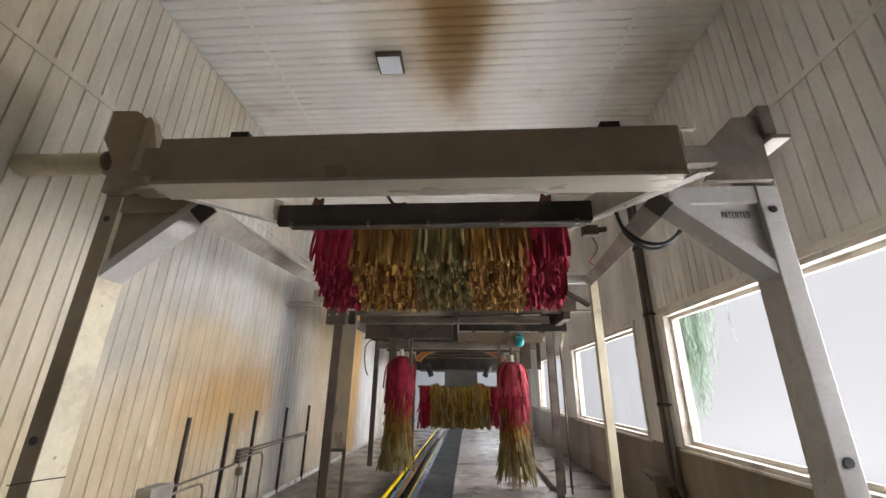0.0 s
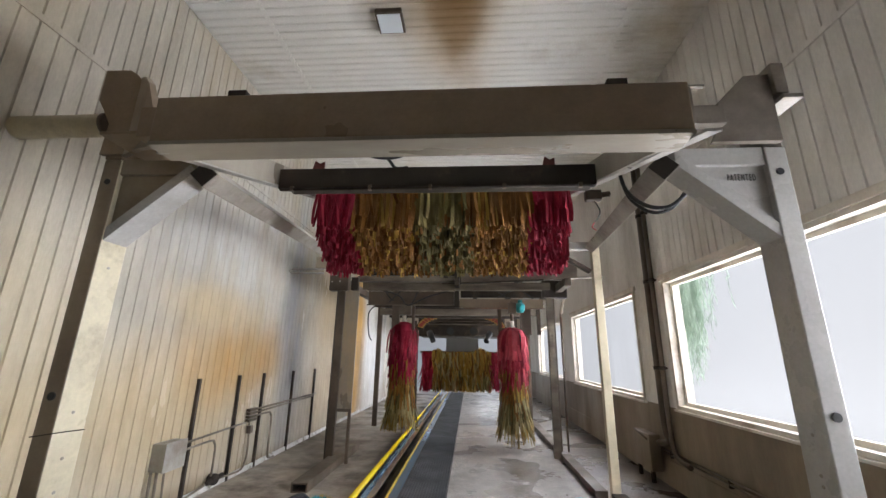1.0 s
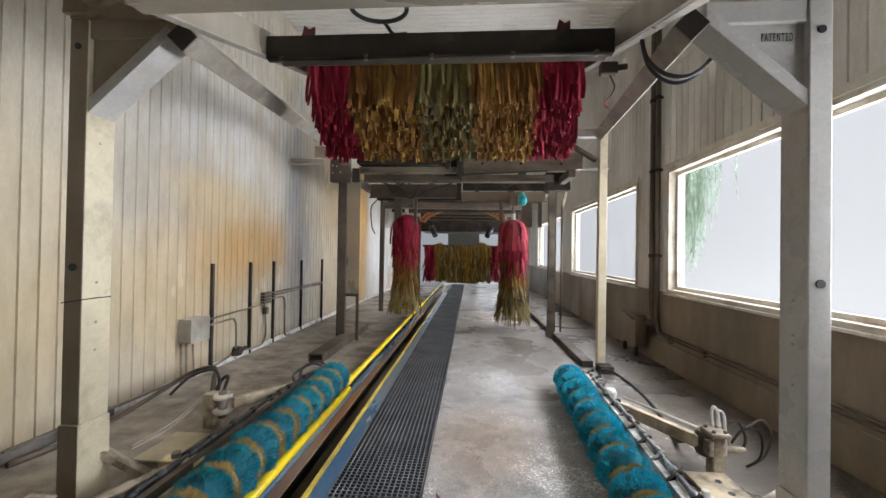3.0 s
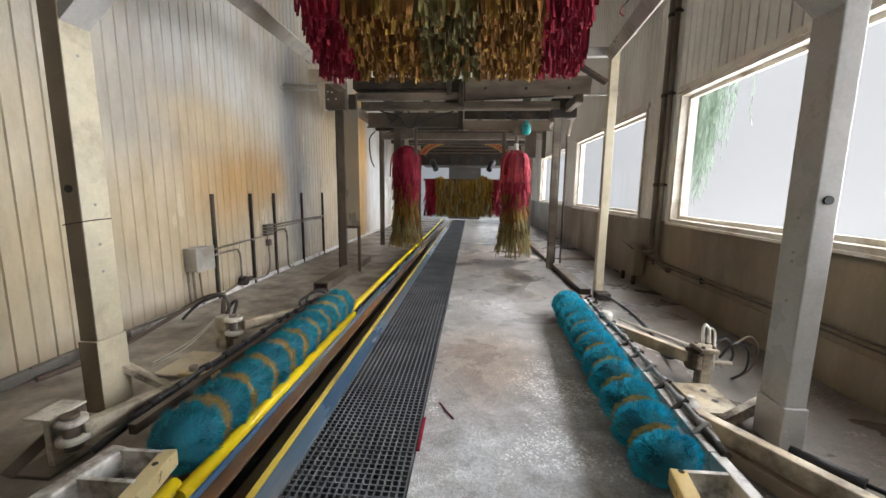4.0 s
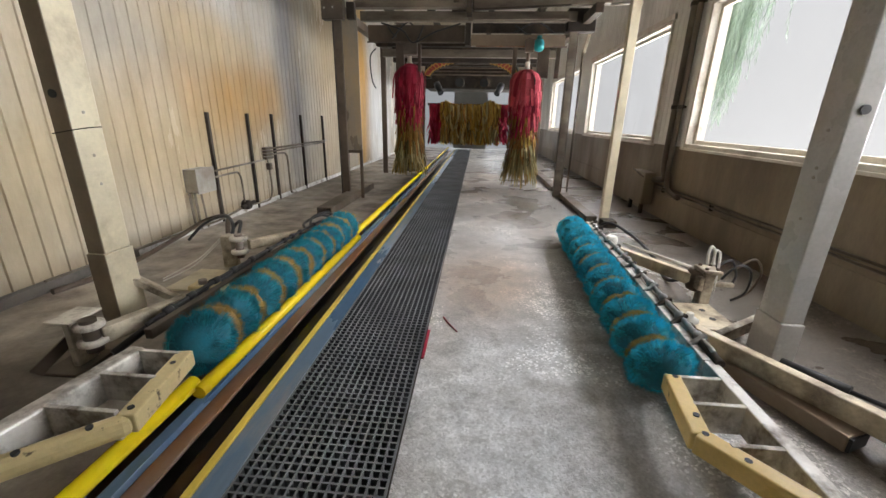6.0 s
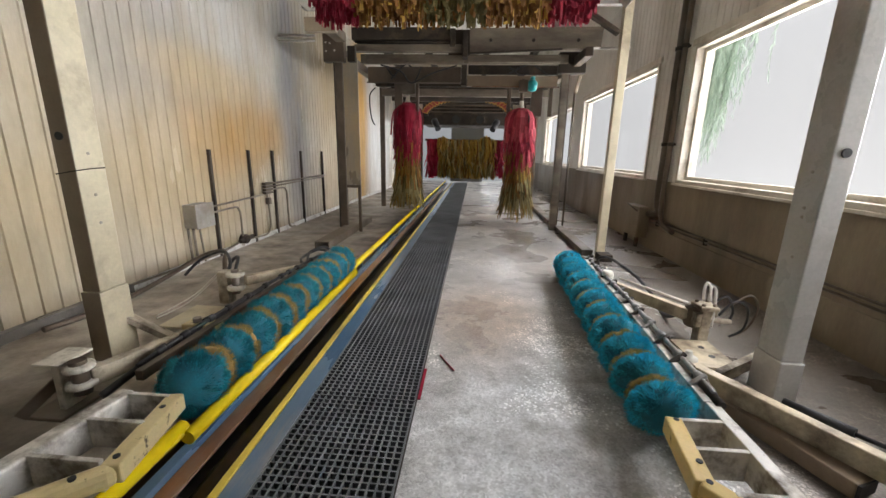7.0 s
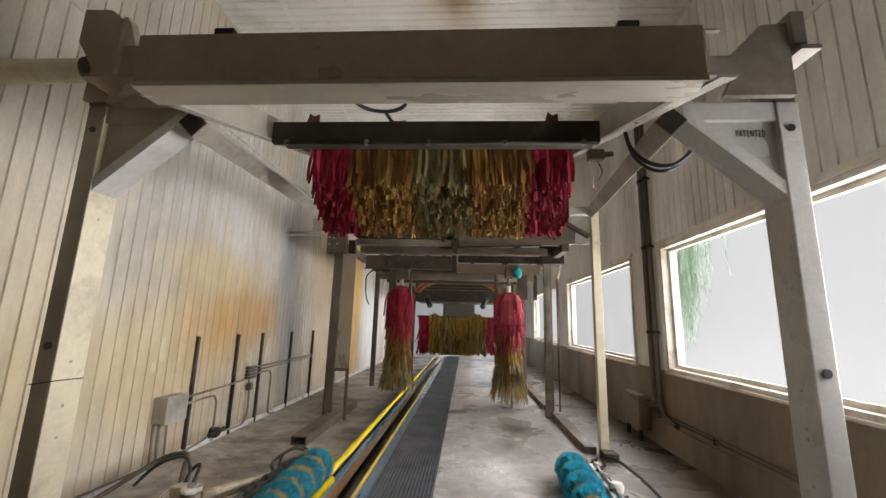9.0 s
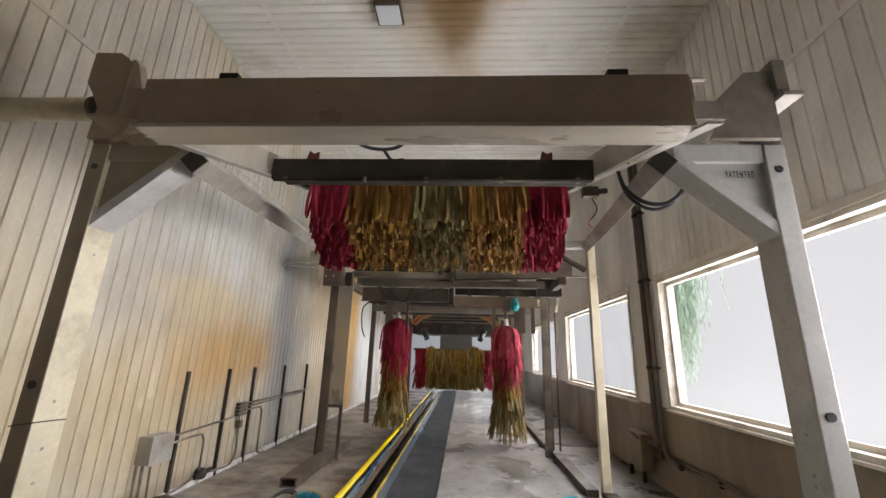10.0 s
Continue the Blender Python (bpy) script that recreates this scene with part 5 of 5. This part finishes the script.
plate(bm, [(0.45, 7.02, 3.42), (2.58, 7.02, 3.44), (2.56, 7.02, 3.14), (0.46, 7.02, 3.045)], (0, 0.1, 0))
part("cross_beam", bm, BEAM_GREY, wrap)
part("cross_lip", bars(((0.45, 6.99, 3.035), (1.95, 6.99, 3.10), 0.05, 0.022, (0, 0, 1), 0.003)), DARK_STEEL, wrap)
part("lower_flange", bars(((0.44, 7.2, 2.985), (1.97, 7.2, 3.0), 0.04, 0.11, (0, 0.3, 1), 0.004)), BEAM_GREY, wrap)
part("cross_beam", boxes((-1.58, 0.28, 8.28, 8.42, 2.80, 3.085, 0.006)), GREY_STEEL, wrap)
part("beam_lip", boxes((-1.6, 0.26, 8.25, 8.275, 2.775, 2.80, 0.003)), BEAM_GREY, wrap)
part("cross_beam", boxes((0.40, 2.16, 8.28, 8.40, 2.74, 2.93, 0.006)), BROWN_STEEL, wrap, "brown soiled beam")
part("cross_beam", boxes((0.42, 2.20, 8.33, 8.40, 2.97, 3.13, 0.006)), DARK_STEEL, wrap)
part("beam_lip", boxes((0.5, 2.2, 8.25, 8.276, 2.715, 2.738, 0.003)), RUST, wrap)
part("end_plate", boxes((-1.96, -1.5, 6.16, 6.28, 3.14, 3.33, 0.008)), DARK_CREAM, wrap, "tan soiled end plate")
part("plate_arm", boxes((-1.72, -1.56, 6.29, 6.838, 3.16, 3.28, 0.006)), GREY_STEEL, wrap)
for y, z, m in ((7.65, 3.02, BEAM_GREY), (8.75, 2.80, DARK_STEEL), (9.3, 2.68, BEAM_GREY), (9.9, 2.78, DARK_STEEL), (10.45, 2.72, DARK_STEEL)):
    part("cross_beam", boxes((-1.55, 2.2, y, y + 0.13, z, z + 0.15, 0.006)), m, wrap)
for x in (-1.05, -0.3, 0.75, 1.6):
    part("runner", boxes((x - 0.05, x + 0.05, 7.2, 10.4, 3.16, 3.26, 0.006)), DARK_STEEL, wrap)
part("hinge", boxes((0.29, 0.39, 8.2, 8.44, 2.74, 3.16, 0.006)), DARK_STEEL, wrap)
part("hinge", boxes((0.14, 0.225, 6.95, 6.995, 3.13, 3.40, 0.006)), DARK_STEEL, wrap)
part("hinge", boxes((0.34, 0.43, 6.96, 7.19, 2.98, 3.35, 0.006)), DARK_STEEL, wrap)
for x in (-1.72, 2.36):
    part("side_beam", boxes((x - 0.06, x + 0.06, 6.9, 11.3, 2.98, 3.12, 0.006)), GREY_STEEL, wrap)
part("end_bracket", boxes((-1.95, -1.60, 6.84, 6.99, 2.87, 3.34, 0.01)), GREY_STEEL, wrap)
part("end_bracket", boxes((-1.55, -1.42, 6.86, 6.96, 2.88, 3.12, 0.01)), DARK_STEEL, wrap)
part("end_bracket", boxes((2.05, 2.52, 7.66, 7.86, 2.87, 3.22, 0.01)), DARK_STEEL, wrap)
for dx, dz in ((-0.12, 0.05), (-0.05, 0.17), (-0.12, 0.18), (0.02, 0.06)):
    bm = bmesh.new()
    lathe(bm, (-1.78 + dx, 6.845, 2.98 + dz), (-1.78 + dx, 6.825, 2.98 + dz), [(0, 0.018), (1, 0.012)], 8)
    part("bolt", bm, GALV, wrap)
for pts in ([(-2.72, 6.9, 3.28), (-2.1, 6.9, 3.28)], [(-2.72, 6.9, 3.20), (-2.1, 6.9, 3.20)], [(-2.72, 6.9, 3.28), (-2.76, 6.9, 3.24), (-2.72, 6.9, 3.20)]):
    part("lever", tubes((pts, 0.018, 8)), GALV, wrap)
part("lever", tubes(([(2.5, 7.6, 3.26), (3.22, 7.6, 3.27)], 0.02, 8)), GALV, wrap)
for pts in ([(-1.3, 8.2, 3.1), (-0.9, 8.2, 2.98), (-0.7, 8.24, 2.78), (-0.3, 8.22, 2.95), (0.2, 8.22, 3.1)], [(-1.1, 8.2, 2.84), (-0.8, 8.3, 3.14), (-0.6, 8.3, 2.9)], [(1.2, 8.25, 2.95), (1.6, 8.2, 3.12), (1.95, 8.25, 2.94)], [(-1.93, 10.3, 3.0), (-2.08, 10.3, 2.8), (-2.05, 10.3, 2.3), (-1.96, 10.3, 2.1)]):
    part("hose", tubes((curve_pts(pts), 0.015, 8)), BLACK, wrap)
for x0, x1 in ((-1.08, -0.92), (-0.64, -0.58), (1.22, 1.30), (1.70, 1.92), (2.05, 2.12)):
    part("hanger", boxes((x0, x1, 8.44, 8.54, 2.2, 2.8, 0.006)), GREY_STEEL, wrap)
for x, a, c in ((-1.2, 0.18, 2.95), (-0.5, -0.16, 2.88), (1.2, 0.2, 3.02)):
    part("hose", tubes((curve_pts([(x, 8.24, 3.08), (x + a * 0.5, 8.22, c), (x + a, 8.3, c - 0.06), (x + a * 1.6, 8.5, 3.02)]), 0.014, 8)), BLACK, wrap)
for x in (0.8, 1.49, 2.2):
    bm = bmesh.new()
    lathe(bm, (x, 7.018, 3.24), (x, 7.0, 3.24), [(0, 0.03), (1, 0.024)], 12)
    part("bolt", bm, DARK_STEEL, wrap)
part("valve", boxes((-0.98, -0.66, 8.44, 8.66, 2.60, 2.86, 0.02)), BEAM_GREY, wrap)


def felt(rng, prof, width, seg_twist=0.4, thick=0.003):
    """A felt strip that follows a profile of (radius, height)."""
    bm = bmesh.new()
    ph = rng.uniform(0, 6.28)
    rings = []
    for k, (r, z) in enumerate(prof):
        t = k / (len(prof) - 1)
        a = seg_twist * math.sin(ph + 3 * t) * t
        w = width / 2 * (0.75 + 0.35 * min(1, 3 * t)) * (0.65 if k == len(prof) - 1 else 1)
        off = 0.016 * math.sin(ph * 2 + 4 * t) * t
        c, s = math.cos(a), math.sin(a)
        rings.append([bm.verts.new((r + off - s * u + c * v, c * u + s * v, z)) for u, v in ((-w, -thick), (w, -thick), (w, thick), (-w, thick))])
    for a, b in zip(rings, rings[1:]):
        for k in range(4):
            bm.faces.new((a[k], a[(k + 1) % 4], b[(k + 1) % 4], b[k]))
    bm.faces.new(rings[0][::-1])
    bm.faces.new(rings[-1])
    return bm


rng = random.Random(11)
# tiers of short strips: felts, count, top, length, radius above and below, width
TIERS = [((RED, RED, CORAL), 25, -0.02, 0.52, 0.0, 0.30, 0.082), ((RED, RED, CORAL), 44, -0.26, 0.44, 0.275, 0.305, 0.05), ((RED, CORAL, RED), 60, -0.46, 0.42, 0.275, 0.295, 0.042),
         ((RED, OCHRE, RED), 60, -0.64, 0.40, 0.255, 0.28, 0.04), ((OCHRE, OCHRE, RED), 64, -0.84, 0.38, 0.235, 0.27, 0.038), ((OCHRE, GOLD, OLIVE), 70, -1.02, 0.40, 0.23, 0.275, 0.036),
         ((OCHRE, KHAKI, OLIVE), 76, -1.20, 0.42, 0.235, 0.30, 0.034), ((KHAKI, KHAKI, OLIVE), 84, -1.36, 0.42, 0.24, 0.325, 0.03), ((KHAKI, KHAKI, GOLD), 90, -1.53, 0.46, 0.245, 0.36, 0.028)]
DEEP, FADED = [], []
for LAYERS, old, mats, count, top, length, r0, r1, width in [(DEEP, RED, *row) for row in TIERS] + [(FADED, CORAL, *row) for row in TIERS]:
    made = []
    mats = [old if m is CORAL else m for m in mats] if old is RED else [rng.choice((CORAL, CORAL, RED)) if m is RED else m for m in mats]
    for m in mats:
        for _ in range(5):
            far = length * rng.uniform(0.7, 1.12)
            if r0 == 0:
                prof = [(0.03, 0.02), (0.13, -0.005), (0.22, -0.06), (0.285, -0.17), (r1, -0.3), (r1 + rng.uniform(-0.015, 0.02), top - far)]
            else:
                prof = [(r0 - 0.06, top), (r0, top - 0.08), (r0 * 0.4 + r1 * 0.6, top - far * 0.6), (r1 + rng.uniform(-0.02, 0.03), top - far)]
            made.append((finish(felt(rng, prof, width), "felt_strip", m), m))
    LAYERS.append((made, count))


def wrap_brush(x, y, top, label, layers, tall=1.0):
    b = thing("wrap_brush", (x, y, 0), label, "wrap brush", "upright wrap brushes")
    bm = bmesh.new()
    lathe(bm, (x, y, 0.45), (x, y, top + 0.01), [(0, 0.16), (0.3, 0.2), (0.9, 0.22), (0.97, 0.12), (1, 0.05)], 18)
    part("core", bm, DARK_STEEL, b)
    bm = bmesh.new()
    lathe(bm, (x, y, top), (x, y, top + 0.17), [(0, 0.06), (0.3, 0.06), (0.45, 0.045), (1, 0.045)], 18)
    part("collar", bm, GRIMY_PVC, b, "white plastic collar")
    part("shaft", tubes(([(x, y, top + 0.1), (x, y, 2.88)], 0.035, 12)), GREY_STEEL, b)
    joined = {}
    for tier, (made, count) in enumerate(layers):
        for k in range(count):
            me, m = rng.choice(made)
            at = Matrix.Translation((0, 0, top + 0.02)) @ pose(0, 0, 0, 0, 0, 360 * k / count + rng.uniform(-5, 5)) @ Matrix.Diagonal((rng.uniform(0.92, 1.08), 1, tall * rng.uniform(0.97, 1.03), 1))
            if tier in (0, 2, 4, 8):
                ob = new("felt_strip", me)
                ob.parent = b
                ob.matrix_basis = at
            else:
                c = me.copy()
                c.transform(at)
                joined.setdefault(m.name, (m, bmesh.new()))[1].from_mesh(c)
                bpy.data.meshes.remove(c)
    for m, bm in joined.values():
        ob = new("felt_layer", finish(bm, "felt_layer", m))
        ob.parent = b
        tagged(ob, kind="stuff")
    return b


wrap_brush(-0.83, 8.6, 2.42, "upright wrap brush of red felt over ochre and olive strips", DEEP, 1.1)
wrap_brush(1.50, 8.3, 2.30, "upright wrap brush of faded red felt over khaki strips", FADED, 1.08)
mot = thing("brush_motor", (1.66, 8.5, 2.6), "teal hydraulic motor above the wrap brush", "motor")
bm = bmesh.new()
lathe(bm, (1.58, 8.2, 2.74), (1.76, 8.2, 2.74), [(0, 0.07), (0.15, 0.10), (0.5, 0.115), (0.85, 0.10), (1, 0.06)], 16)
lathe(bm, (1.67, 8.2, 2.84), (1.67, 8.2, 2.90), [(0, 0.05), (1, 0.045)], 12)
part("body", bm, TEAL, mot)
part("bracket", boxes((1.42, 1.58, 8.14, 8.275, 2.62, 2.84, 0.01)), GREY_STEEL, mot)

# ---- far half of the tunnel ----
def far_curtain():
    c = thing("low_wash_curtain", (0.3, 13.0, 1.1), "lowered wash curtain of red, gold and olive felt strips", "wash curtain")
    part("support_bar", tubes(([(-1.0, 13.1, 1.85), (1.6, 13.1, 1.85)], 0.04, 10)), GREY_STEEL, c)
    groups = {}
    for row in range(7):
        for k in range(80):
            u = (k + rng.uniform(0.0, 1.0)) / 80
            m = RED if u < 0.14 or u > 0.92 else rng.choice((GOLD, GOLD, OCHRE, KHAKI) if row < 3 else (OLIVE, OCHRE, KHAKI, GOLD))
            groups.setdefault(m.name, (m, []))[1].append((row, u))
    for m, rows in groups.values():
        bm = bmesh.new()
        for row, u in rows:
            s = strip(rng, rng.uniform(0.03, 0.055), flare=0.13)
            me = bpy.data.meshes.new("strip")
            s.to_mesh(me)
            s.free()
            top = 1.83 + 0.10 * math.exp(-((u - 0.2) / 0.05) ** 2) + 0.12 * math.exp(-((u - 0.78) / 0.07) ** 2) + rng.uniform(-0.07, 0.05)
            me.transform(Matrix.Translation((-0.92 + 2.42 * u, 12.82 + row * 0.06, top)) @ pose(0, 0, 0, rng.uniform(-3, 3), rng.uniform(-3, 3), rng.uniform(-50, 50)) @ Matrix.Diagonal((1.2, 1, top - 0.65 - rng.uniform(-0.03, 0.1) if row > 2 else rng.uniform(0.35, 0.95), 1)))
            bm.from_mesh(me)
            bpy.data.meshes.remove(me)
        tagged(part("felt_layer", bm, m, c), kind="stuff")


far_curtain()
arch = thing("arch_sign", (0.35, 12.0, 2.4), "dark arch over the track with worn red and yellow lettering bars", "sign")
bm = bmesh.new()
cx, cz, rx, rz = 0.35, 2.50, 1.38, 0.62
seg = 28
outer = [(cx + rx * math.cos(math.pi * k / seg), cz + rz * math.sin(math.pi * k / seg)) for k in range(seg + 1)]
inner = [(cx + (rx - 0.24) * math.cos(math.pi * k / seg), cz + (rz - 0.2) * math.sin(math.pi * k / seg)) for k in range(seg + 1)]
plate(bm, [(x, 12.0, z) for x, z in outer] + [(x, 12.0, z) for x, z in inner[::-1]], (0, 0.08, 0))
part("arch_band", bm, DARK_STEEL, arch)
for k in range(1, seg):
    if 2 <= k <= 10 or 18 <= k <= 26:
        q = math.pi * k / seg
        for s, m, lab in ((0.135, OCHRE_SIGN, "yellow lettering bar"), (0.088, SIGN_RED, "red lettering bar")):
            p = Vector((cx + (rx - 0.12) * math.cos(q), 11.99 if m is OCHRE_SIGN else 11.98, cz + (rz - 0.1) * math.sin(q)))
            d = Vector((math.cos(q), 0, math.sin(q)))
            part("letter_bar", bars((p - d * s / 2 * 1.3, p + d * s / 2 * 1.3, s * 0.75, 0.012, (0, 1, 0), 0)), m, arch, lab)
for x in (-1.0, 1.7):
    part("arch_post", boxes((x - 0.05, x + 0.05, 12.0, 12.1, 0.0, 2.59, 0.006)), GREY_STEEL, arch)

dry = thing("dryer_bank", (0.3, 15, 2.2), "dark overhead bank of air dryers with round outlets", "dryer")
part("plenum", boxes((-1.3, 1.9, 14.6, 16.2, 2.42, 3.5, 0.06)), DARK_STEEL, dry)
part("hood", boxes((-1.5, 2.1, 12.9, 13.1, 3.0, 3.3, 0.03)), DARK_STEEL, dry)
for k in range(6):
    z = 2.86 + 0.11 * k
    part("louvre", bars(((-1.2, 14.57, z), (1.8, 14.57, z), 0.07, 0.012, (0, 0.5, 1), 0.002)), GREY_STEEL, dry)
for x, z in ((-0.1, 2.62), (0.75, 2.62)):
    bm = bmesh.new()
    lathe(bm, (x, 14.58, z), (x, 14.9, z), [(0, 0.17), (0.1, 0.2), (1, 0.22)], 20)
    o = part("outlet", bm, DARK_STEEL, dry)
    # Black disc gives the outlet mouth its inner shade by colour.
    bm = bmesh.new()
    lathe(bm, (x, 14.565, z), (x, 14.60, z), [(0, 0.14), (1, 0.14)], 18)
    part("outlet_mouth", bm, BLACK, o)
for sx, x in ((1, -0.85), (-1, 1.35)):
    bm = bmesh.new()
    lathe(bm, (x, 14.4, 2.56), (x + sx * 0.16, 14.15, 2.24), [(0, 0.11), (0.4, 0.12), (0.7, 0.085), (1, 0.10)], 16)
    part("nozzle", bm, BLACK, dry, "black swivel nozzle")
for x in (-1.45, 2.05):
    part("leg", boxes((x - 0.07, x + 0.07, 14.8, 14.94, 0.0, 3.0, 0.006)), GREY_STEEL, dry)
for y in (10.9, 11.5, 12.6, 13.6):
    solid("overhead_beam", boxes((-1.9, 2.4, y, y + 0.12, 3.02, 3.2, 0.006)), DARK_STEEL, "dark steel beam across the far tunnel", "beam", "overhead beams")
for x in (-1.55, 2.1):
    g = thing("curtain_gantry", (x, 13.0, 0), "dark steel upright beside the lowered curtain", "steel post", "curtain uprights")
    part("upright", boxes((x - 0.06, x + 0.06, 13.0, 13.12, 0.0, 3.02, 0.006)), GREY_STEEL, g)
for sx, x in ((1, -1.18), (-1, 1.72)):
    g = thing("side_washer", (x, 11.2, 0), "low white and grey side washer beside the track", "side washer", "side washers")
    part("body", boxes((x - 0.16, x + 0.16, 11.0, 11.5, 0.0, 0.42, 0.03)), GREY_STEEL, g)
    part("cap", boxes((x - 0.12, x + 0.12, 11.05, 11.3, 0.42, 0.6, 0.03)), PVC, g)

# ---- outside ----
tree = thing("weeping_tree", (6.2, 12.4, -0.52), "weeping tree with long hanging green leaves outside the window", "tree")
bm = bmesh.new()
lathe(bm, (6.2, 12.4, -0.52), (6.0, 12.0, 4.0), [(0, 0.26), (0.1, 0.2), (0.6, 0.16), (1, 0.12)], 12)
for tip in ((4.7, 6.9, 4.5), (4.6, 7.8, 4.7), (5.2, 9.4, 4.8), (7.0, 13.2, 5.2)):
    tube(bm, curve_pts([(6.0, 12.0, 3.8), ((6.0 + tip[0]) / 2, (12.0 + tip[1]) / 2, 5.0), tip]), 0.05, 7)
part("trunk", bm, RUST, tree)
bm = bmesh.new()
for _ in range(140):
    x, y, z = 4.6 + rng.gauss(0, 0.2), 7.75 - abs(rng.gauss(0, 0.42)), 4.4 + rng.uniform(-0.2, 0.3)
    low_z = 1.35 + 1.75 * min(1, max(0, (7.6 - y) / 1.0)) ** 0.7 + abs(rng.gauss(0, 0.45))
    tube(bm, [(x, y, z), (x, y, low_z + 0.2)], 0.004, 4)
    while z > low_z:
        z -= rng.uniform(0.02, 0.045)
        q = rng.uniform(0, 6.28)
        d = Vector((math.cos(q) * 0.5, math.sin(q) * 0.3, -1.4)).normalized()
        s = d.cross(Vector((math.sin(q), -math.cos(q), 0.3))).normalized() * 0.006
        p = Vector((x, y, z))
        e = p + d * rng.uniform(0.10, 0.19)
        v = [bm.verts.new(p), bm.verts.new((p + e) / 2 + s), bm.verts.new(e), bm.verts.new((p + e) / 2 - s)]
        bm.faces.new(v)
tagged(part("crown", bm, LEAF, tree), kind="stuff")
